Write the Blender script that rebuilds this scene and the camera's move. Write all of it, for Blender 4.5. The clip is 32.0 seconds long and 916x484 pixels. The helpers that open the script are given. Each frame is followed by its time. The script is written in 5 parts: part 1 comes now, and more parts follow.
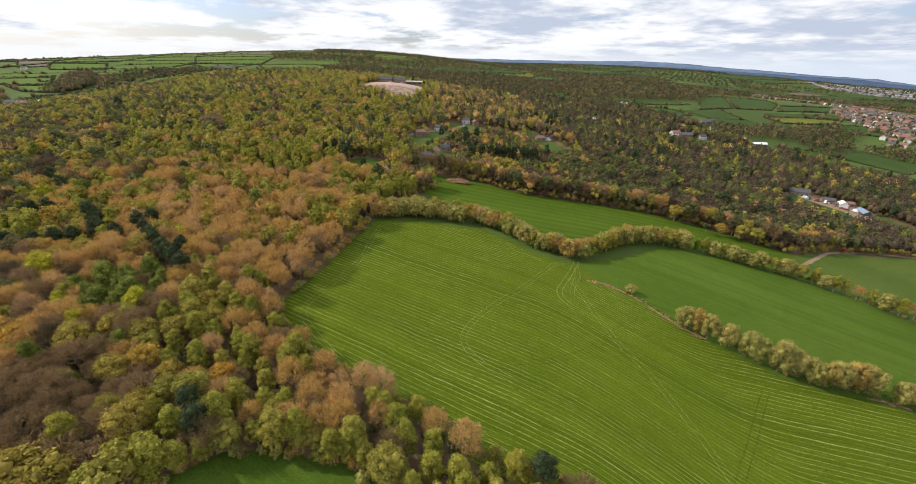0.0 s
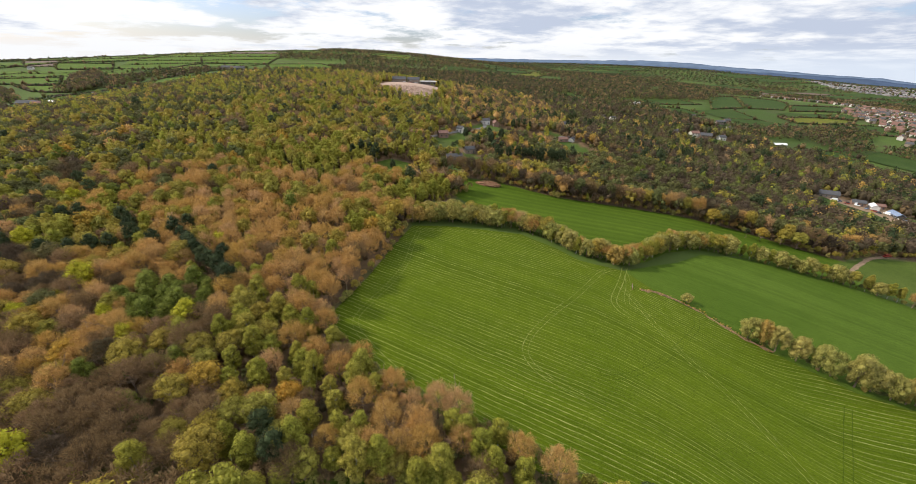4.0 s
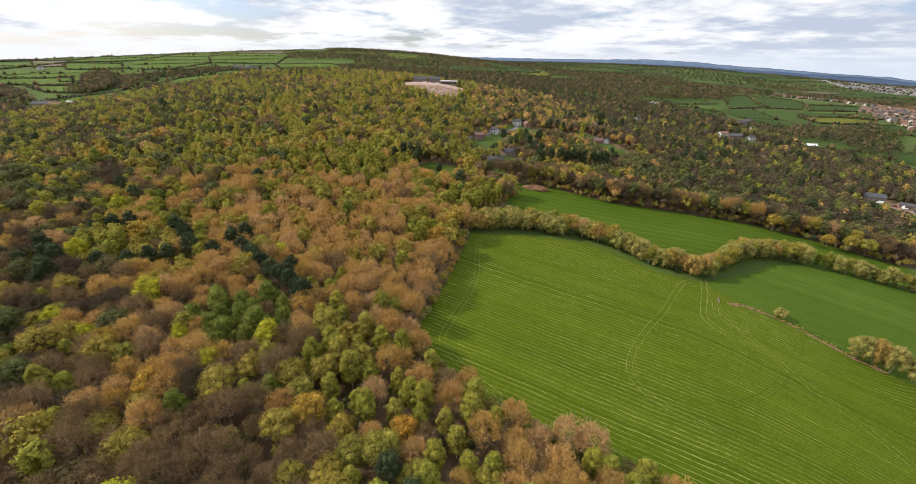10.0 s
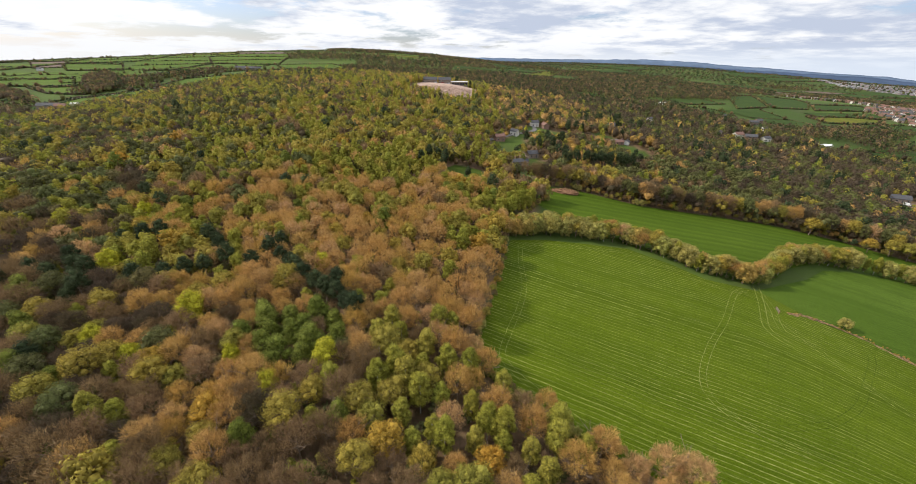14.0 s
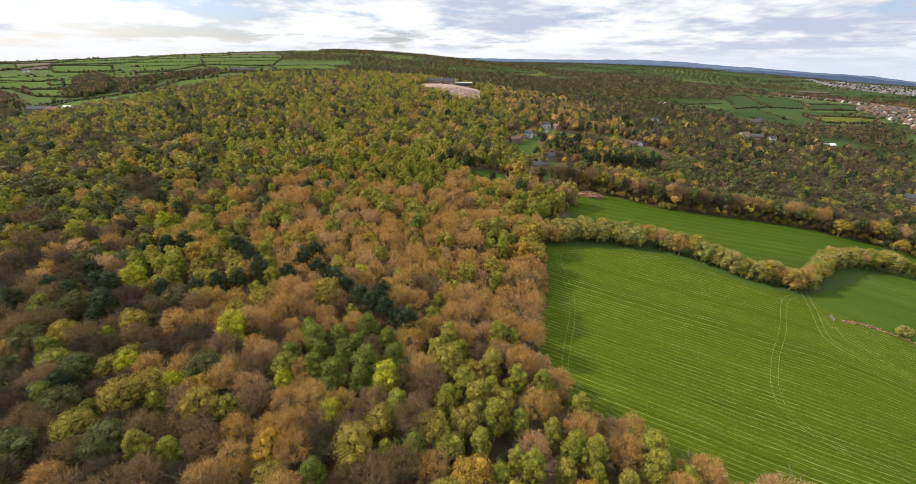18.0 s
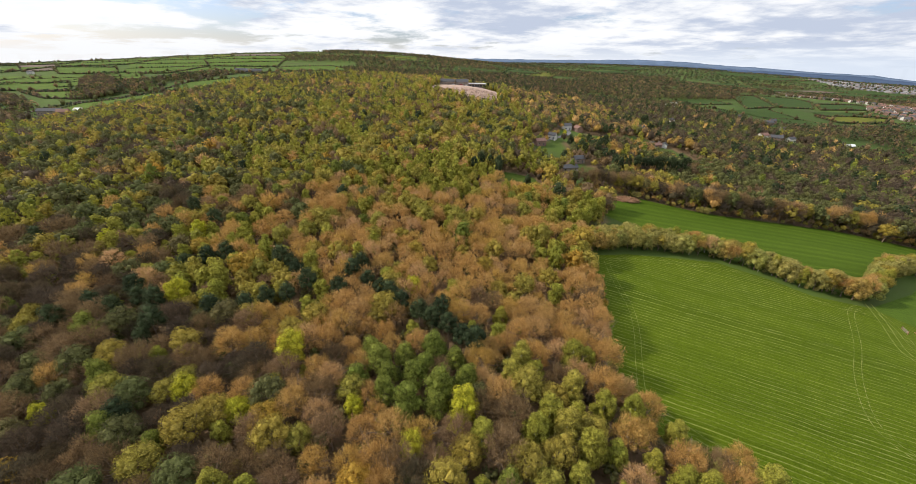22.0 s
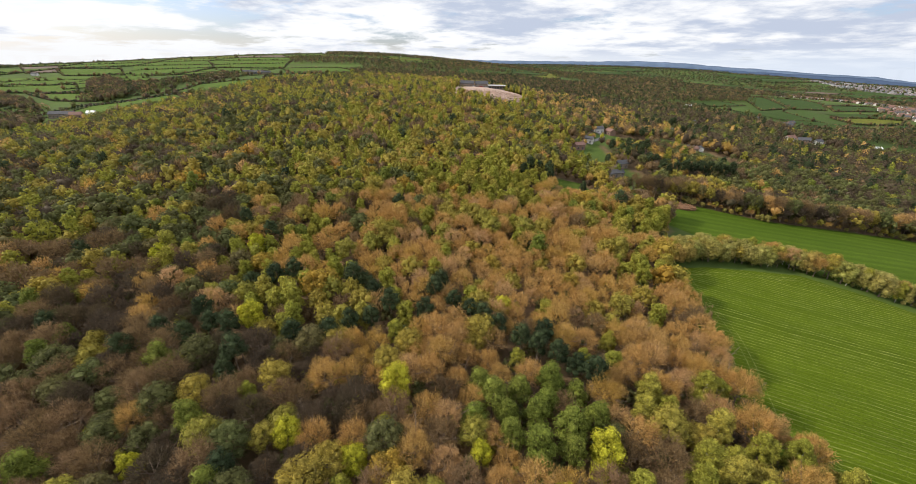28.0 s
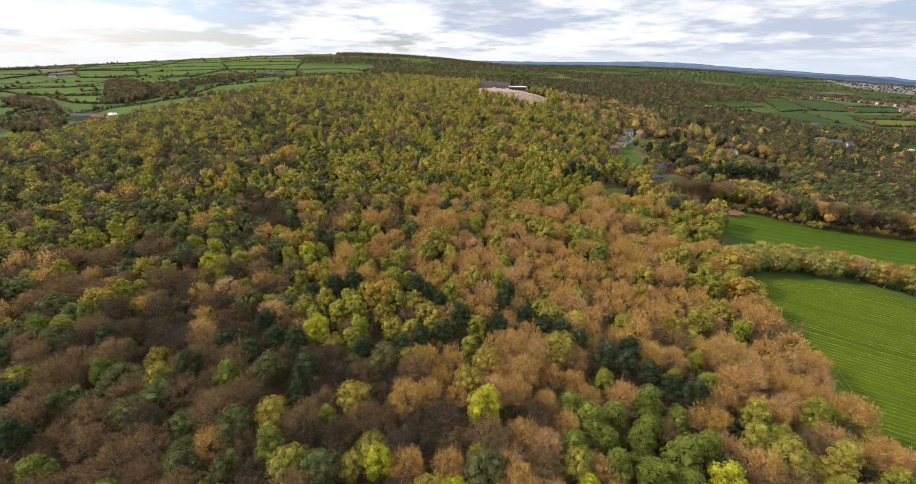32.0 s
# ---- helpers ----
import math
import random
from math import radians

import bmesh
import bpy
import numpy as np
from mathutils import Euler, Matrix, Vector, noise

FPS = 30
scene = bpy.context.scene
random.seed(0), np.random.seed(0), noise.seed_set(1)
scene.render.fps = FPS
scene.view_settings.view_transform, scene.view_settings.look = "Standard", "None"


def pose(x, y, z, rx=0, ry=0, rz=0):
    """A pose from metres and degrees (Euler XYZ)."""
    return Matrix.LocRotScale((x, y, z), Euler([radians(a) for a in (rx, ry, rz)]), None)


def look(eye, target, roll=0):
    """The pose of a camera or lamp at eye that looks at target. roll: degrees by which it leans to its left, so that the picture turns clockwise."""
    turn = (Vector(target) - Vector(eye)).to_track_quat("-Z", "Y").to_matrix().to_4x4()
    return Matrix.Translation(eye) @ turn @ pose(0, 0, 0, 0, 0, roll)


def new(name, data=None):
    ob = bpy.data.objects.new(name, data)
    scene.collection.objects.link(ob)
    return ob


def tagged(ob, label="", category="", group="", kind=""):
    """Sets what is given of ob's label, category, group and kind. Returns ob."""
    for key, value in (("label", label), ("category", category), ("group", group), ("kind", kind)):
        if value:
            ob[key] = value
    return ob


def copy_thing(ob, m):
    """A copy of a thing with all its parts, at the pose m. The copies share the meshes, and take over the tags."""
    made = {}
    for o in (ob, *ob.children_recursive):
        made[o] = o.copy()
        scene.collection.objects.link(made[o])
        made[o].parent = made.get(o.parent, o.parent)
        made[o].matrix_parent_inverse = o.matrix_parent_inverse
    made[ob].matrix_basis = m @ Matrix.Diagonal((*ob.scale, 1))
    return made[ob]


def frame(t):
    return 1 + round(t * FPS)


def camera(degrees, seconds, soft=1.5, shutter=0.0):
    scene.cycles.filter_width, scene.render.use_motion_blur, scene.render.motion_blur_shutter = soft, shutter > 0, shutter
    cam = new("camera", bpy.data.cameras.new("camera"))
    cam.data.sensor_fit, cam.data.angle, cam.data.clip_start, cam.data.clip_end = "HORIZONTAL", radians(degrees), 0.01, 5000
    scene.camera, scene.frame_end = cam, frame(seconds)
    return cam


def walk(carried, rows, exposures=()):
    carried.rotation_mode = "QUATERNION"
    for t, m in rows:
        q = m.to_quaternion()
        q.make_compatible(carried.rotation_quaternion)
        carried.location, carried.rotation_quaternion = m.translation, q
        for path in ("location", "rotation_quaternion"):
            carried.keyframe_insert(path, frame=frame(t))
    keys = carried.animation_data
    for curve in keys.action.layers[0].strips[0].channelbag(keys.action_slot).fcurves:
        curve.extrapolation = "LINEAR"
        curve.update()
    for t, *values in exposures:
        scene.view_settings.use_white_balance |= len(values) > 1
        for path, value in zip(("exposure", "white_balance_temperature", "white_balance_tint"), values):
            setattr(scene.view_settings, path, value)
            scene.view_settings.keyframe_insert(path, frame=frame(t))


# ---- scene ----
cam = camera(99.6, 32.0, soft=0.6)
METRES, EYE, TILT, LEAN, TURN = 175.0, 90.0, -25.0, -1.3, 0.0
ROWS = [
    (0.0, 0.0, 0.0, 0.0, 0.0, 0.0, -0.0),
    (0.5, -0.0146, 0.0046, 0.0023, 0.04, -0.01, -0.03),
    (1.0, -0.0299, 0.0094, 0.0048, 0.03, -0.03, 0.01),
    (1.5, -0.0444, 0.0138, 0.0072, 0.04, -0.04, 0.01),
    (2.0, -0.0598, 0.0187, 0.0096, 0.06, -0.02, 0.0),
    (2.5, -0.0742, 0.023, 0.0121, 0.08, -0.03, -0.03),
    (3.0, -0.0895, 0.0277, 0.0145, 0.08, -0.03, 0.0),
    (3.5, -0.104, 0.0321, 0.0169, 0.13, -0.05, -0.02),
    (5.5, -0.1649, 0.0497, 0.0258, 0.11, -0.1, -0.0),
    (6.0, -0.18, 0.0548, 0.0281, 0.14, -0.11, 0.0),
    (6.5, -0.1946, 0.0593, 0.0305, 0.18, -0.13, -0.05),
    (7.0, -0.2104, 0.0641, 0.0326, 0.18, -0.1, -0.05),
    (7.5, -0.2247, 0.0681, 0.035, 0.16, -0.09, -0.05),
    (8.0, -0.2399, 0.073, 0.0372, 0.2, -0.09, -0.02),
    (8.5, -0.2542, 0.0773, 0.0399, 0.21, -0.13, -0.04),
    (9.0, -0.2691, 0.0821, 0.042, 0.18, -0.12, 0.01),
    (9.5, -0.283, 0.0866, 0.044, 0.21, -0.13, 0.04),
    (10.0, -0.2982, 0.0917, 0.0468, 0.24, -0.17, 0.02),
    (10.5, -0.312, 0.0962, 0.0494, 0.2, -0.18, 0.03),
    (11.0, -0.3268, 0.1014, 0.0522, 0.22, -0.18, 0.04),
    (11.5, -0.3409, 0.1064, 0.0544, 0.21, -0.2, 0.04),
    (12.0, -0.3559, 0.1116, 0.0565, 0.18, -0.2, 0.06),
    (12.5, -0.3699, 0.1166, 0.0588, 0.07, -0.22, 0.13),
    (13.0, -0.3846, 0.1221, 0.0611, -0.04, -0.2, 0.21),
    (13.5, -0.3987, 0.1271, 0.0634, -0.09, -0.17, 0.24),
    (14.0, -0.4139, 0.1324, 0.0662, -0.08, -0.13, 0.25),
    (14.5, -0.428, 0.1374, 0.0691, -0.14, -0.14, 0.28),
    (16.5, -0.4857, 0.1583, 0.08, -1.25, -0.12, 0.86),
    (17.0, -0.5006, 0.1643, 0.0827, -1.25, -0.09, 0.88),
    (17.5, -0.5143, 0.1698, 0.0853, -1.23, -0.1, 0.9),
    (18.0, -0.5292, 0.1754, 0.0882, -1.23, -0.08, 0.92),
    (18.5, -0.543, 0.1806, 0.0911, -1.22, -0.07, 0.95),
    (19.0, -0.5578, 0.1861, 0.0942, -1.21, -0.06, 0.96),
    (19.5, -0.5717, 0.1914, 0.0969, -1.19, -0.06, 0.94),
    (20.0, -0.5871, 0.197, 0.0996, -1.2, -0.04, 0.92),
    (20.5, -0.601, 0.202, 0.1019, -1.24, -0.07, 0.95),
    (21.0, -0.6153, 0.2077, 0.1048, -1.2, -0.05, 0.97),
    (21.5, -0.6291, 0.2126, 0.1076, -1.22, -0.04, 1.01),
    (22.0, -0.6435, 0.2182, 0.1107, -1.24, -0.02, 1.05),
    (22.5, -0.6571, 0.2234, 0.1134, -1.24, 0.01, 1.05),
    (23.0, -0.6721, 0.2292, 0.1161, -1.26, 0.02, 1.06),
    (23.5, -0.686, 0.2347, 0.1185, -1.27, 0.01, 1.05),
    (24.0, -0.7009, 0.2403, 0.121, -1.32, 0.02, 1.06),
    (24.5, -0.7144, 0.2457, 0.1232, -1.42, 0.02, 1.14),
    (25.0, -0.7291, 0.2518, 0.126, -1.47, 0.04, 1.18),
    (25.5, -0.7433, 0.2572, 0.1288, -1.48, 0.06, 1.18),
    (27.5, -0.8018, 0.2787, 0.14, -1.52, 0.14, 1.2),
    (28.0, -0.8171, 0.2843, 0.1431, -1.49, 0.16, 1.19),
    (28.5, -0.8312, 0.2894, 0.1458, -1.51, 0.17, 1.21),
    (29.0, -0.8464, 0.2949, 0.1487, -1.47, 0.16, 1.18),
    (29.5, -0.8607, 0.2995, 0.1516, -1.39, 0.17, 1.13),
    (30.0, -0.8761, 0.3043, 0.1546, -1.27, 0.23, 1.08),
    (30.5, -0.8907, 0.3085, 0.1574, -1.01, 0.23, 0.96),
    (31.0, -0.9059, 0.3131, 0.1601, -0.93, 0.24, 0.95),
    (31.5, -0.9192, 0.3173, 0.1627, -0.87, 0.27, 0.98),
    (32.0, -0.9321, 0.3206, 0.1646, -0.73, 0.27, 0.98),
]
walk(cam, [(t, pose(0, 0, EYE, TILT, LEAN, TURN) @ pose(METRES * x, METRES * y, METRES * z, 90 + pitch, roll, yaw)) for t, x, y, z, yaw, pitch, roll in ROWS])


# ---------------------------------------------------------------- light
SUN_FROM = Vector((-0.68, 0.10, 0.52)).normalized()      # towards the sun
sun_data = bpy.data.lights.new("sun", "SUN")
sun_data.energy, sun_data.angle, sun_data.color = 4.1, radians(1.0), (1.0, 0.92, 0.77)
sun = new("sun", sun_data)
sun.matrix_world = look((0, 0, 400), Vector((0, 0, 400)) - SUN_FROM)

world = bpy.data.worlds.new("cloudy_sky")
scene.world = world
world.use_nodes = True
wt = world.node_tree
wt.nodes.clear()


def wnode(kind, **values):
    n = wt.nodes.new(kind)
    for k, v in values.items():
        n.inputs[k].default_value = v
    return n


def wmath(op, a, b=None):
    n = wt.nodes.new("ShaderNodeMath")
    n.operation = op
    for i, v in enumerate((a, b)):
        if v is None:
            continue
        if isinstance(v, (int, float)):
            n.inputs[i].default_value = v
        else:
            wt.links.new(v, n.inputs[i])
    return n.outputs[0]


def wmix(f, a, b):
    n = wt.nodes.new("ShaderNodeMix")
    n.data_type = "RGBA"
    wt.links.new(f, n.inputs[0]) if not isinstance(f, float) else setattr(n.inputs[0], "default_value", f)
    for i, v in ((6, a), (7, b)):
        if isinstance(v, tuple):
            n.inputs[i].default_value = (*v, 1)
        else:
            wt.links.new(v, n.inputs[i])
    return n.outputs[2]


def wsmooth(v, lo, hi, a=0.0, b=1.0):
    n = wt.nodes.new("ShaderNodeMapRange")
    n.interpolation_type = "SMOOTHSTEP"
    wt.links.new(v, n.inputs[0])
    for i, q in enumerate((lo, hi, a, b)):
        n.inputs[i + 1].default_value = q
    return n.outputs[0]


sky = wt.nodes.new("ShaderNodeTexSky")
sky.sky_type, sky.sun_disc = "NISHITA", False
sky.sun_elevation = math.asin(SUN_FROM.z)
sky.sun_rotation = math.atan2(SUN_FROM.x, SUN_FROM.y)
sky.dust_density, sky.air_density = 1.5, 1.0
coord = wt.nodes.new("ShaderNodeTexCoord")
split = wt.nodes.new("ShaderNodeSeparateXYZ")
wt.links.new(coord.outputs["Generated"], split.inputs[0])
up = wmath("MAXIMUM", split.outputs[2], 0.0)
den = wmath("ADD", up, 0.12)
cu, cv = wmath("DIVIDE", split.outputs[0], den), wmath("DIVIDE", split.outputs[1], den)
flat = wt.nodes.new("ShaderNodeCombineXYZ")
wt.links.new(cu, flat.inputs[0])
wt.links.new(cv, flat.inputs[1])


def wnoise(scale, detail, rough, shift):
    m = wt.nodes.new("ShaderNodeMapping")
    m.inputs["Location"].default_value = (shift, shift * 0.7, shift * 0.3)
    wt.links.new(flat.outputs[0], m.inputs[0])
    n = wnode("ShaderNodeTexNoise", Scale=scale, Detail=detail, Roughness=rough)
    wt.links.new(m.outputs[0], n.inputs[0])
    return n.outputs[0]


east = wsmooth(split.outputs[0], -0.55, 0.35)                   # thicker cloud to the east
cover = wsmooth(wmath("ADD", wnoise(1.0, 7.0, 0.60, 3.1), wmath("MULTIPLY", east, 0.12)), 0.41, 0.53)       # how much cloud
shade = wsmooth(wmath("ADD", wnoise(1.25, 8.0, 0.60, 9.4), wmath("MULTIPLY", east, 0.13)), 0.52, 0.74)       # grey undersides
skyc = wt.nodes.new("ShaderNodeMix")
skyc.data_type, skyc.blend_type = "RGBA", "MULTIPLY"
skyc.inputs[0].default_value = 1.0
wt.links.new(sky.outputs[0], skyc.inputs[6])
skyc.inputs[7].default_value = (0.115, 0.12, 0.15, 1)
cloud = wmix(shade, (0.90, 0.91, 0.93), (0.50, 0.56, 0.69))
aloft = wmix(cover, skyc.outputs[2], cloud)
low = wsmooth(split.outputs[2], 0.0, 0.05, 0.9, 0.0)           # pale air over the horizon
toward = wmath("ADD", wmath("MULTIPLY", split.outputs[0], SUN_FROM.x / math.hypot(SUN_FROM.x, SUN_FROM.y)), wmath("MULTIPLY", split.outputs[1], SUN_FROM.y / math.hypot(SUN_FROM.x, SUN_FROM.y)))
glare = wsmooth(toward, -0.7, 0.25)                               # brighter on the sun's side
air = wmix(low, aloft, wmix(glare, (0.66, 0.73, 0.84), (0.86, 0.87, 0.89)))
bg = wnode("ShaderNodeBackground")
wt.links.new(wsmooth(split.outputs[2], 0.22, 0.95, 1.12, 1.75), bg.inputs["Strength"])      # cloud is brighter overhead than low down
wt.links.new(air, bg.inputs[0])
out = wt.nodes.new("ShaderNodeOutputWorld")
wt.links.new(bg.outputs[0], out.inputs[0])

# ---------------------------------------------------------------- materials


class Mat:
    """A node material under construction."""

    def __init__(self, name):
        self.m = bpy.data.materials.new(name)
        self.m.use_nodes = True
        self.t = self.m.node_tree
        self.t.nodes.clear()
        self.geo = None

    def node(self, kind, **values):
        n = self.t.nodes.new(kind)
        for k, v in values.items():
            n.inputs[k].default_value = v
        return n

    def link(self, a, b):
        self.t.links.new(a, b)

    def put(self, v, socket):
        if isinstance(v, tuple):
            socket.default_value = (*v, 1) if len(v) == 3 and socket.type == "RGBA" else v
        elif isinstance(v, (int, float)):
            socket.default_value = v
        else:
            self.link(v, socket)

    def place(self):
        if self.geo is None:
            self.geo = self.node("ShaderNodeNewGeometry")
        return self.geo.outputs["Position"]

    def noise(self, scale, detail=3.0, rough=0.55, vector=None):
        n = self.node("ShaderNodeTexNoise", Scale=scale, Detail=detail, Roughness=rough)
        self.link(vector or self.place(), n.inputs["Vector"])
        return n.outputs[0]

    def math(self, op, a, b=None, c=None):
        n = self.node("ShaderNodeMath")
        n.operation = op
        for i, v in enumerate((a, b, c)):
            if v is not None:
                self.put(v, n.inputs[i])
        return n.outputs[0]

    def span(self, v, lo, hi, a=0.0, b=1.0):
        n = self.node("ShaderNodeMapRange")
        self.put(v, n.inputs[0])
        for i, q in enumerate((lo, hi, a, b)):
            n.inputs[i + 1].default_value = q
        return n.outputs[0]

    def mix(self, f, a, b, blend="MIX"):
        n = self.node("ShaderNodeMix")
        n.data_type, n.blend_type = "RGBA", blend
        self.put(f, n.inputs[0])
        self.put(a, n.inputs[6])
        self.put(b, n.inputs[7])
        return n.outputs[2]

    def ramp(self, v, stops):
        n = self.node("ShaderNodeValToRGB")
        e = n.color_ramp.elements
        while len(e) < len(stops):
            e.new(0.5)
        for el, (p, c) in zip(e, stops):
            el.position, el.color = p, (*c, 1)
        self.put(v, n.inputs[0])
        return n.outputs[0]

    def bump(self, h, strength, distance):
        n = self.node("ShaderNodeBump", Strength=strength, Distance=distance)
        self.link(h, n.inputs["Height"])
        return n.outputs[0]

    def done(self, colour, rough=0.9, normal=None, metal=0.0, spec=0.25, translucent=0.0):
        p = self.node("ShaderNodeBsdfPrincipled", Metallic=metal)
        self.put(colour, p.inputs["Base Color"])
        self.put(rough, p.inputs["Roughness"])
        p.inputs["Specular IOR Level"].default_value = spec
        if normal is not None:
            self.link(normal, p.inputs["Normal"])
        surface = p.outputs[0]
        if translucent:
            tr = self.node("ShaderNodeBsdfTranslucent")
            self.put(colour, tr.inputs[0])
            mx = self.node("ShaderNodeMixShader", Fac=translucent)
            self.link(surface, mx.inputs[1])
            self.link(tr.outputs[0], mx.inputs[2])
            surface = mx.outputs[0]
        o = self.node("ShaderNodeOutputMaterial")
        self.link(surface, o.inputs[0])
        return self.m


def plain(name, colour, rough=0.8, grain=0.25, scale=3.0, metal=0.0, spec=0.3):
    a = Mat(name)
    n = a.noise(scale, 4.0)
    dark = tuple(c * (1 - grain) for c in colour)
    light = tuple(min(1, c * (1 + grain)) for c in colour)
    return a.done(a.mix(a.span(n, 0.3, 0.7), dark, light), rough, metal=metal, spec=spec)


def foliage(name, stops, translucent=0.32, joined=False):
    """Leaves or twigs; stops: the range of colours from tree to tree."""
    a = Mat(name)
    if joined:
        at = a.node("ShaderNodeAttribute")
        at.attribute_name = "tint"
        tree = at.outputs["Fac"]
    else:
        tree = a.node("ShaderNodeObjectInfo").outputs["Random"]
    base = a.ramp(tree, stops)
    g = a.node("ShaderNodeNewGeometry")
    leaf = a.span(g.outputs["Random Per Island"], 0.0, 1.0, 0.66 if joined else 0.48, 1.34 if joined else 1.52)
    patch = a.span(a.noise(1.1, 3.0, 0.6), 0.3, 0.7, 0.74 if joined else 0.68, 1.26 if joined else 1.32)
    f = a.math("MULTIPLY", leaf, patch)
    tone = a.node("ShaderNodeCombineXYZ")
    for i in range(3):
        a.link(f, tone.inputs[i])
    return a.done(a.mix(1.0, base, tone.outputs[0], "MULTIPLY"), 0.75, spec=0.15, translucent=translucent)


SPECIES = {
    "birch": [(0.0, (0.248, 0.251, 0.036)), (0.35, (0.321, 0.292, 0.046)), (0.7, (0.273, 0.279, 0.041)), (1.0, (0.363, 0.306, 0.059))],
    "bare": [(0.0, (0.437, 0.259, 0.079)), (0.35, (0.489, 0.298, 0.104)), (0.65, (0.460, 0.294, 0.075)), (1.0, (0.489, 0.305, 0.149))],
    "ash": [(0.0, (0.181, 0.121, 0.058)), (0.5, (0.224, 0.149, 0.072)), (1.0, (0.256, 0.164, 0.086))],
    "leafing": [(0.0, (0.263, 0.224, 0.041)), (0.35, (0.324, 0.248, 0.046)), (0.7, (0.258, 0.241, 0.044)), (0.90, (0.340, 0.251, 0.044)), (1.0, (0.417, 0.241, 0.037))],
    "sallow": [(0.0, (0.295, 0.270, 0.071)), (0.4, (0.357, 0.304, 0.089)), (0.75, (0.289, 0.286, 0.071)), (1.0, (0.419, 0.275, 0.076))],
    "pine": [(0.0, (0.036, 0.052, 0.022)), (1.0, (0.060, 0.078, 0.030))],
    "larch": [(0.0, (0.146, 0.174, 0.028)), (1.0, (0.193, 0.211, 0.037))],
    # olive leaf, its colour lowered to stand in for cloud shade
    "alder": [(0.0, (0.100, 0.102, 0.034)), (0.4, (0.125, 0.121, 0.041)), (0.7, (0.116, 0.129, 0.041)), (1.0, (0.160, 0.123, 0.048))],
    "lime": [(0.0, (0.378, 0.373, 0.026)), (1.0, (0.430, 0.399, 0.036))],
    # bare twigs, with the valley's cloud shade painted into the low tone
    "hazel": [(0.0, (0.084, 0.063, 0.042)), (0.4, (0.106, 0.076, 0.048)), (0.75, (0.096, 0.078, 0.042)), (1.0, (0.138, 0.086, 0.042))],
}
LEAF = {k: foliage(k + "_foliage", v) for k, v in SPECIES.items()}
LEAFJ = {k: foliage(k + "_woodland", v, joined=True) for k, v in SPECIES.items()}
BARK = plain("oak_bark", (0.21, 0.155, 0.11), 0.95, 0.4, 4.0)
BARK_PALE = plain("birch_bark", (0.42, 0.39, 0.34), 0.9, 0.45, 3.0)

# ---------------------------------------------------------------- lie of the land
# rounded hills and hollows: centre x, y, radius, height
HILLS = [
    (-460, 810, 450, -10.3),
    (300, 100, 240, -24.4),
    (-486, 2482, 900, 114.1),
    (1000, 600, 450, -24.5),
    (-134, 600, 240, 28.4),
    (250, 420, 130, 5),
    (1500, 4100, 1800, 133.3),
    (1600, 1600, 900, -13.9),
    (600, 400, 240, -25.4),
    (-300, 60, 130, -6),
    (-1700, 1500, 900, 16.6),
    (-665, 593, 240, -19.9),
    (-352, 365, 130, 9.8),
    (135, 200, 70, 6.3),
    (101, 438, 130, -9.6),
    (-151, 351, 130, 8.6),
    (-460, 810, 240, 41.1),
    (0, 0, 130, 3.9),
    (699, 1192, 450, 21.9),
    (500, 2800, 900, -85.6),
    (2500, 2500, 900, -55.4),
    (300, 1400, 450, -18.3),
    (2000, 1000, 900, -47.2),
    (62, 171, 70, 2.4),
    (-75, 565, 60, 13),
    (-90, 648, 50, 5.0),
    (700, 4750, 560, -30),
    (1900, 4450, 560, -42),
    (2850, 3850, 560, -42),
    (3500, 3200, 560, -46),
    (3950, 2600, 560, -40),
    (110, 425, 78, 13),
    (330, 552, 95, 6.5),
    (440, 545, 70, 3.5),
    (-30, 400, 48, 4.5),
]


def ground(x, y):
    z = 0.0
    for cx, cy, r, h in HILLS:
        z = z + h * np.exp(-((x - cx) ** 2 + (y - cy) ** 2) / (2.0 * r * r))
    return z


def inside(poly, x, y):
    """Even-odd test, on arrays."""
    x, y = np.asarray(x, float), np.asarray(y, float)
    hit = np.zeros(x.shape, bool)
    n = len(poly)
    for i in range(n):
        (x0, y0), (x1, y1) = poly[i], poly[(i + 1) % n]
        if y0 == y1:
            continue
        c = ((y0 > y) != (y1 > y)) & (x < (x1 - x0) * (y - y0) / (y1 - y0) + x0)
        hit ^= c
    return hit


def away(line, x, y, closed=False):
    """Distance to a polyline, on arrays."""
    x, y = np.asarray(x, float), np.asarray(y, float)
    best = np.full(x.shape, 1e9)
    pts = list(line) + ([line[0]] if closed else [])
    for (x0, y0), (x1, y1) in zip(pts, pts[1:]):
        dx, dy = x1 - x0, y1 - y0
        k = np.clip(((x - x0) * dx + (y - y0) * dy) / (dx * dx + dy * dy), 0, 1)
        best = np.minimum(best, np.hypot(x - x0 - k * dx, y - y0 - k * dy))
    return best


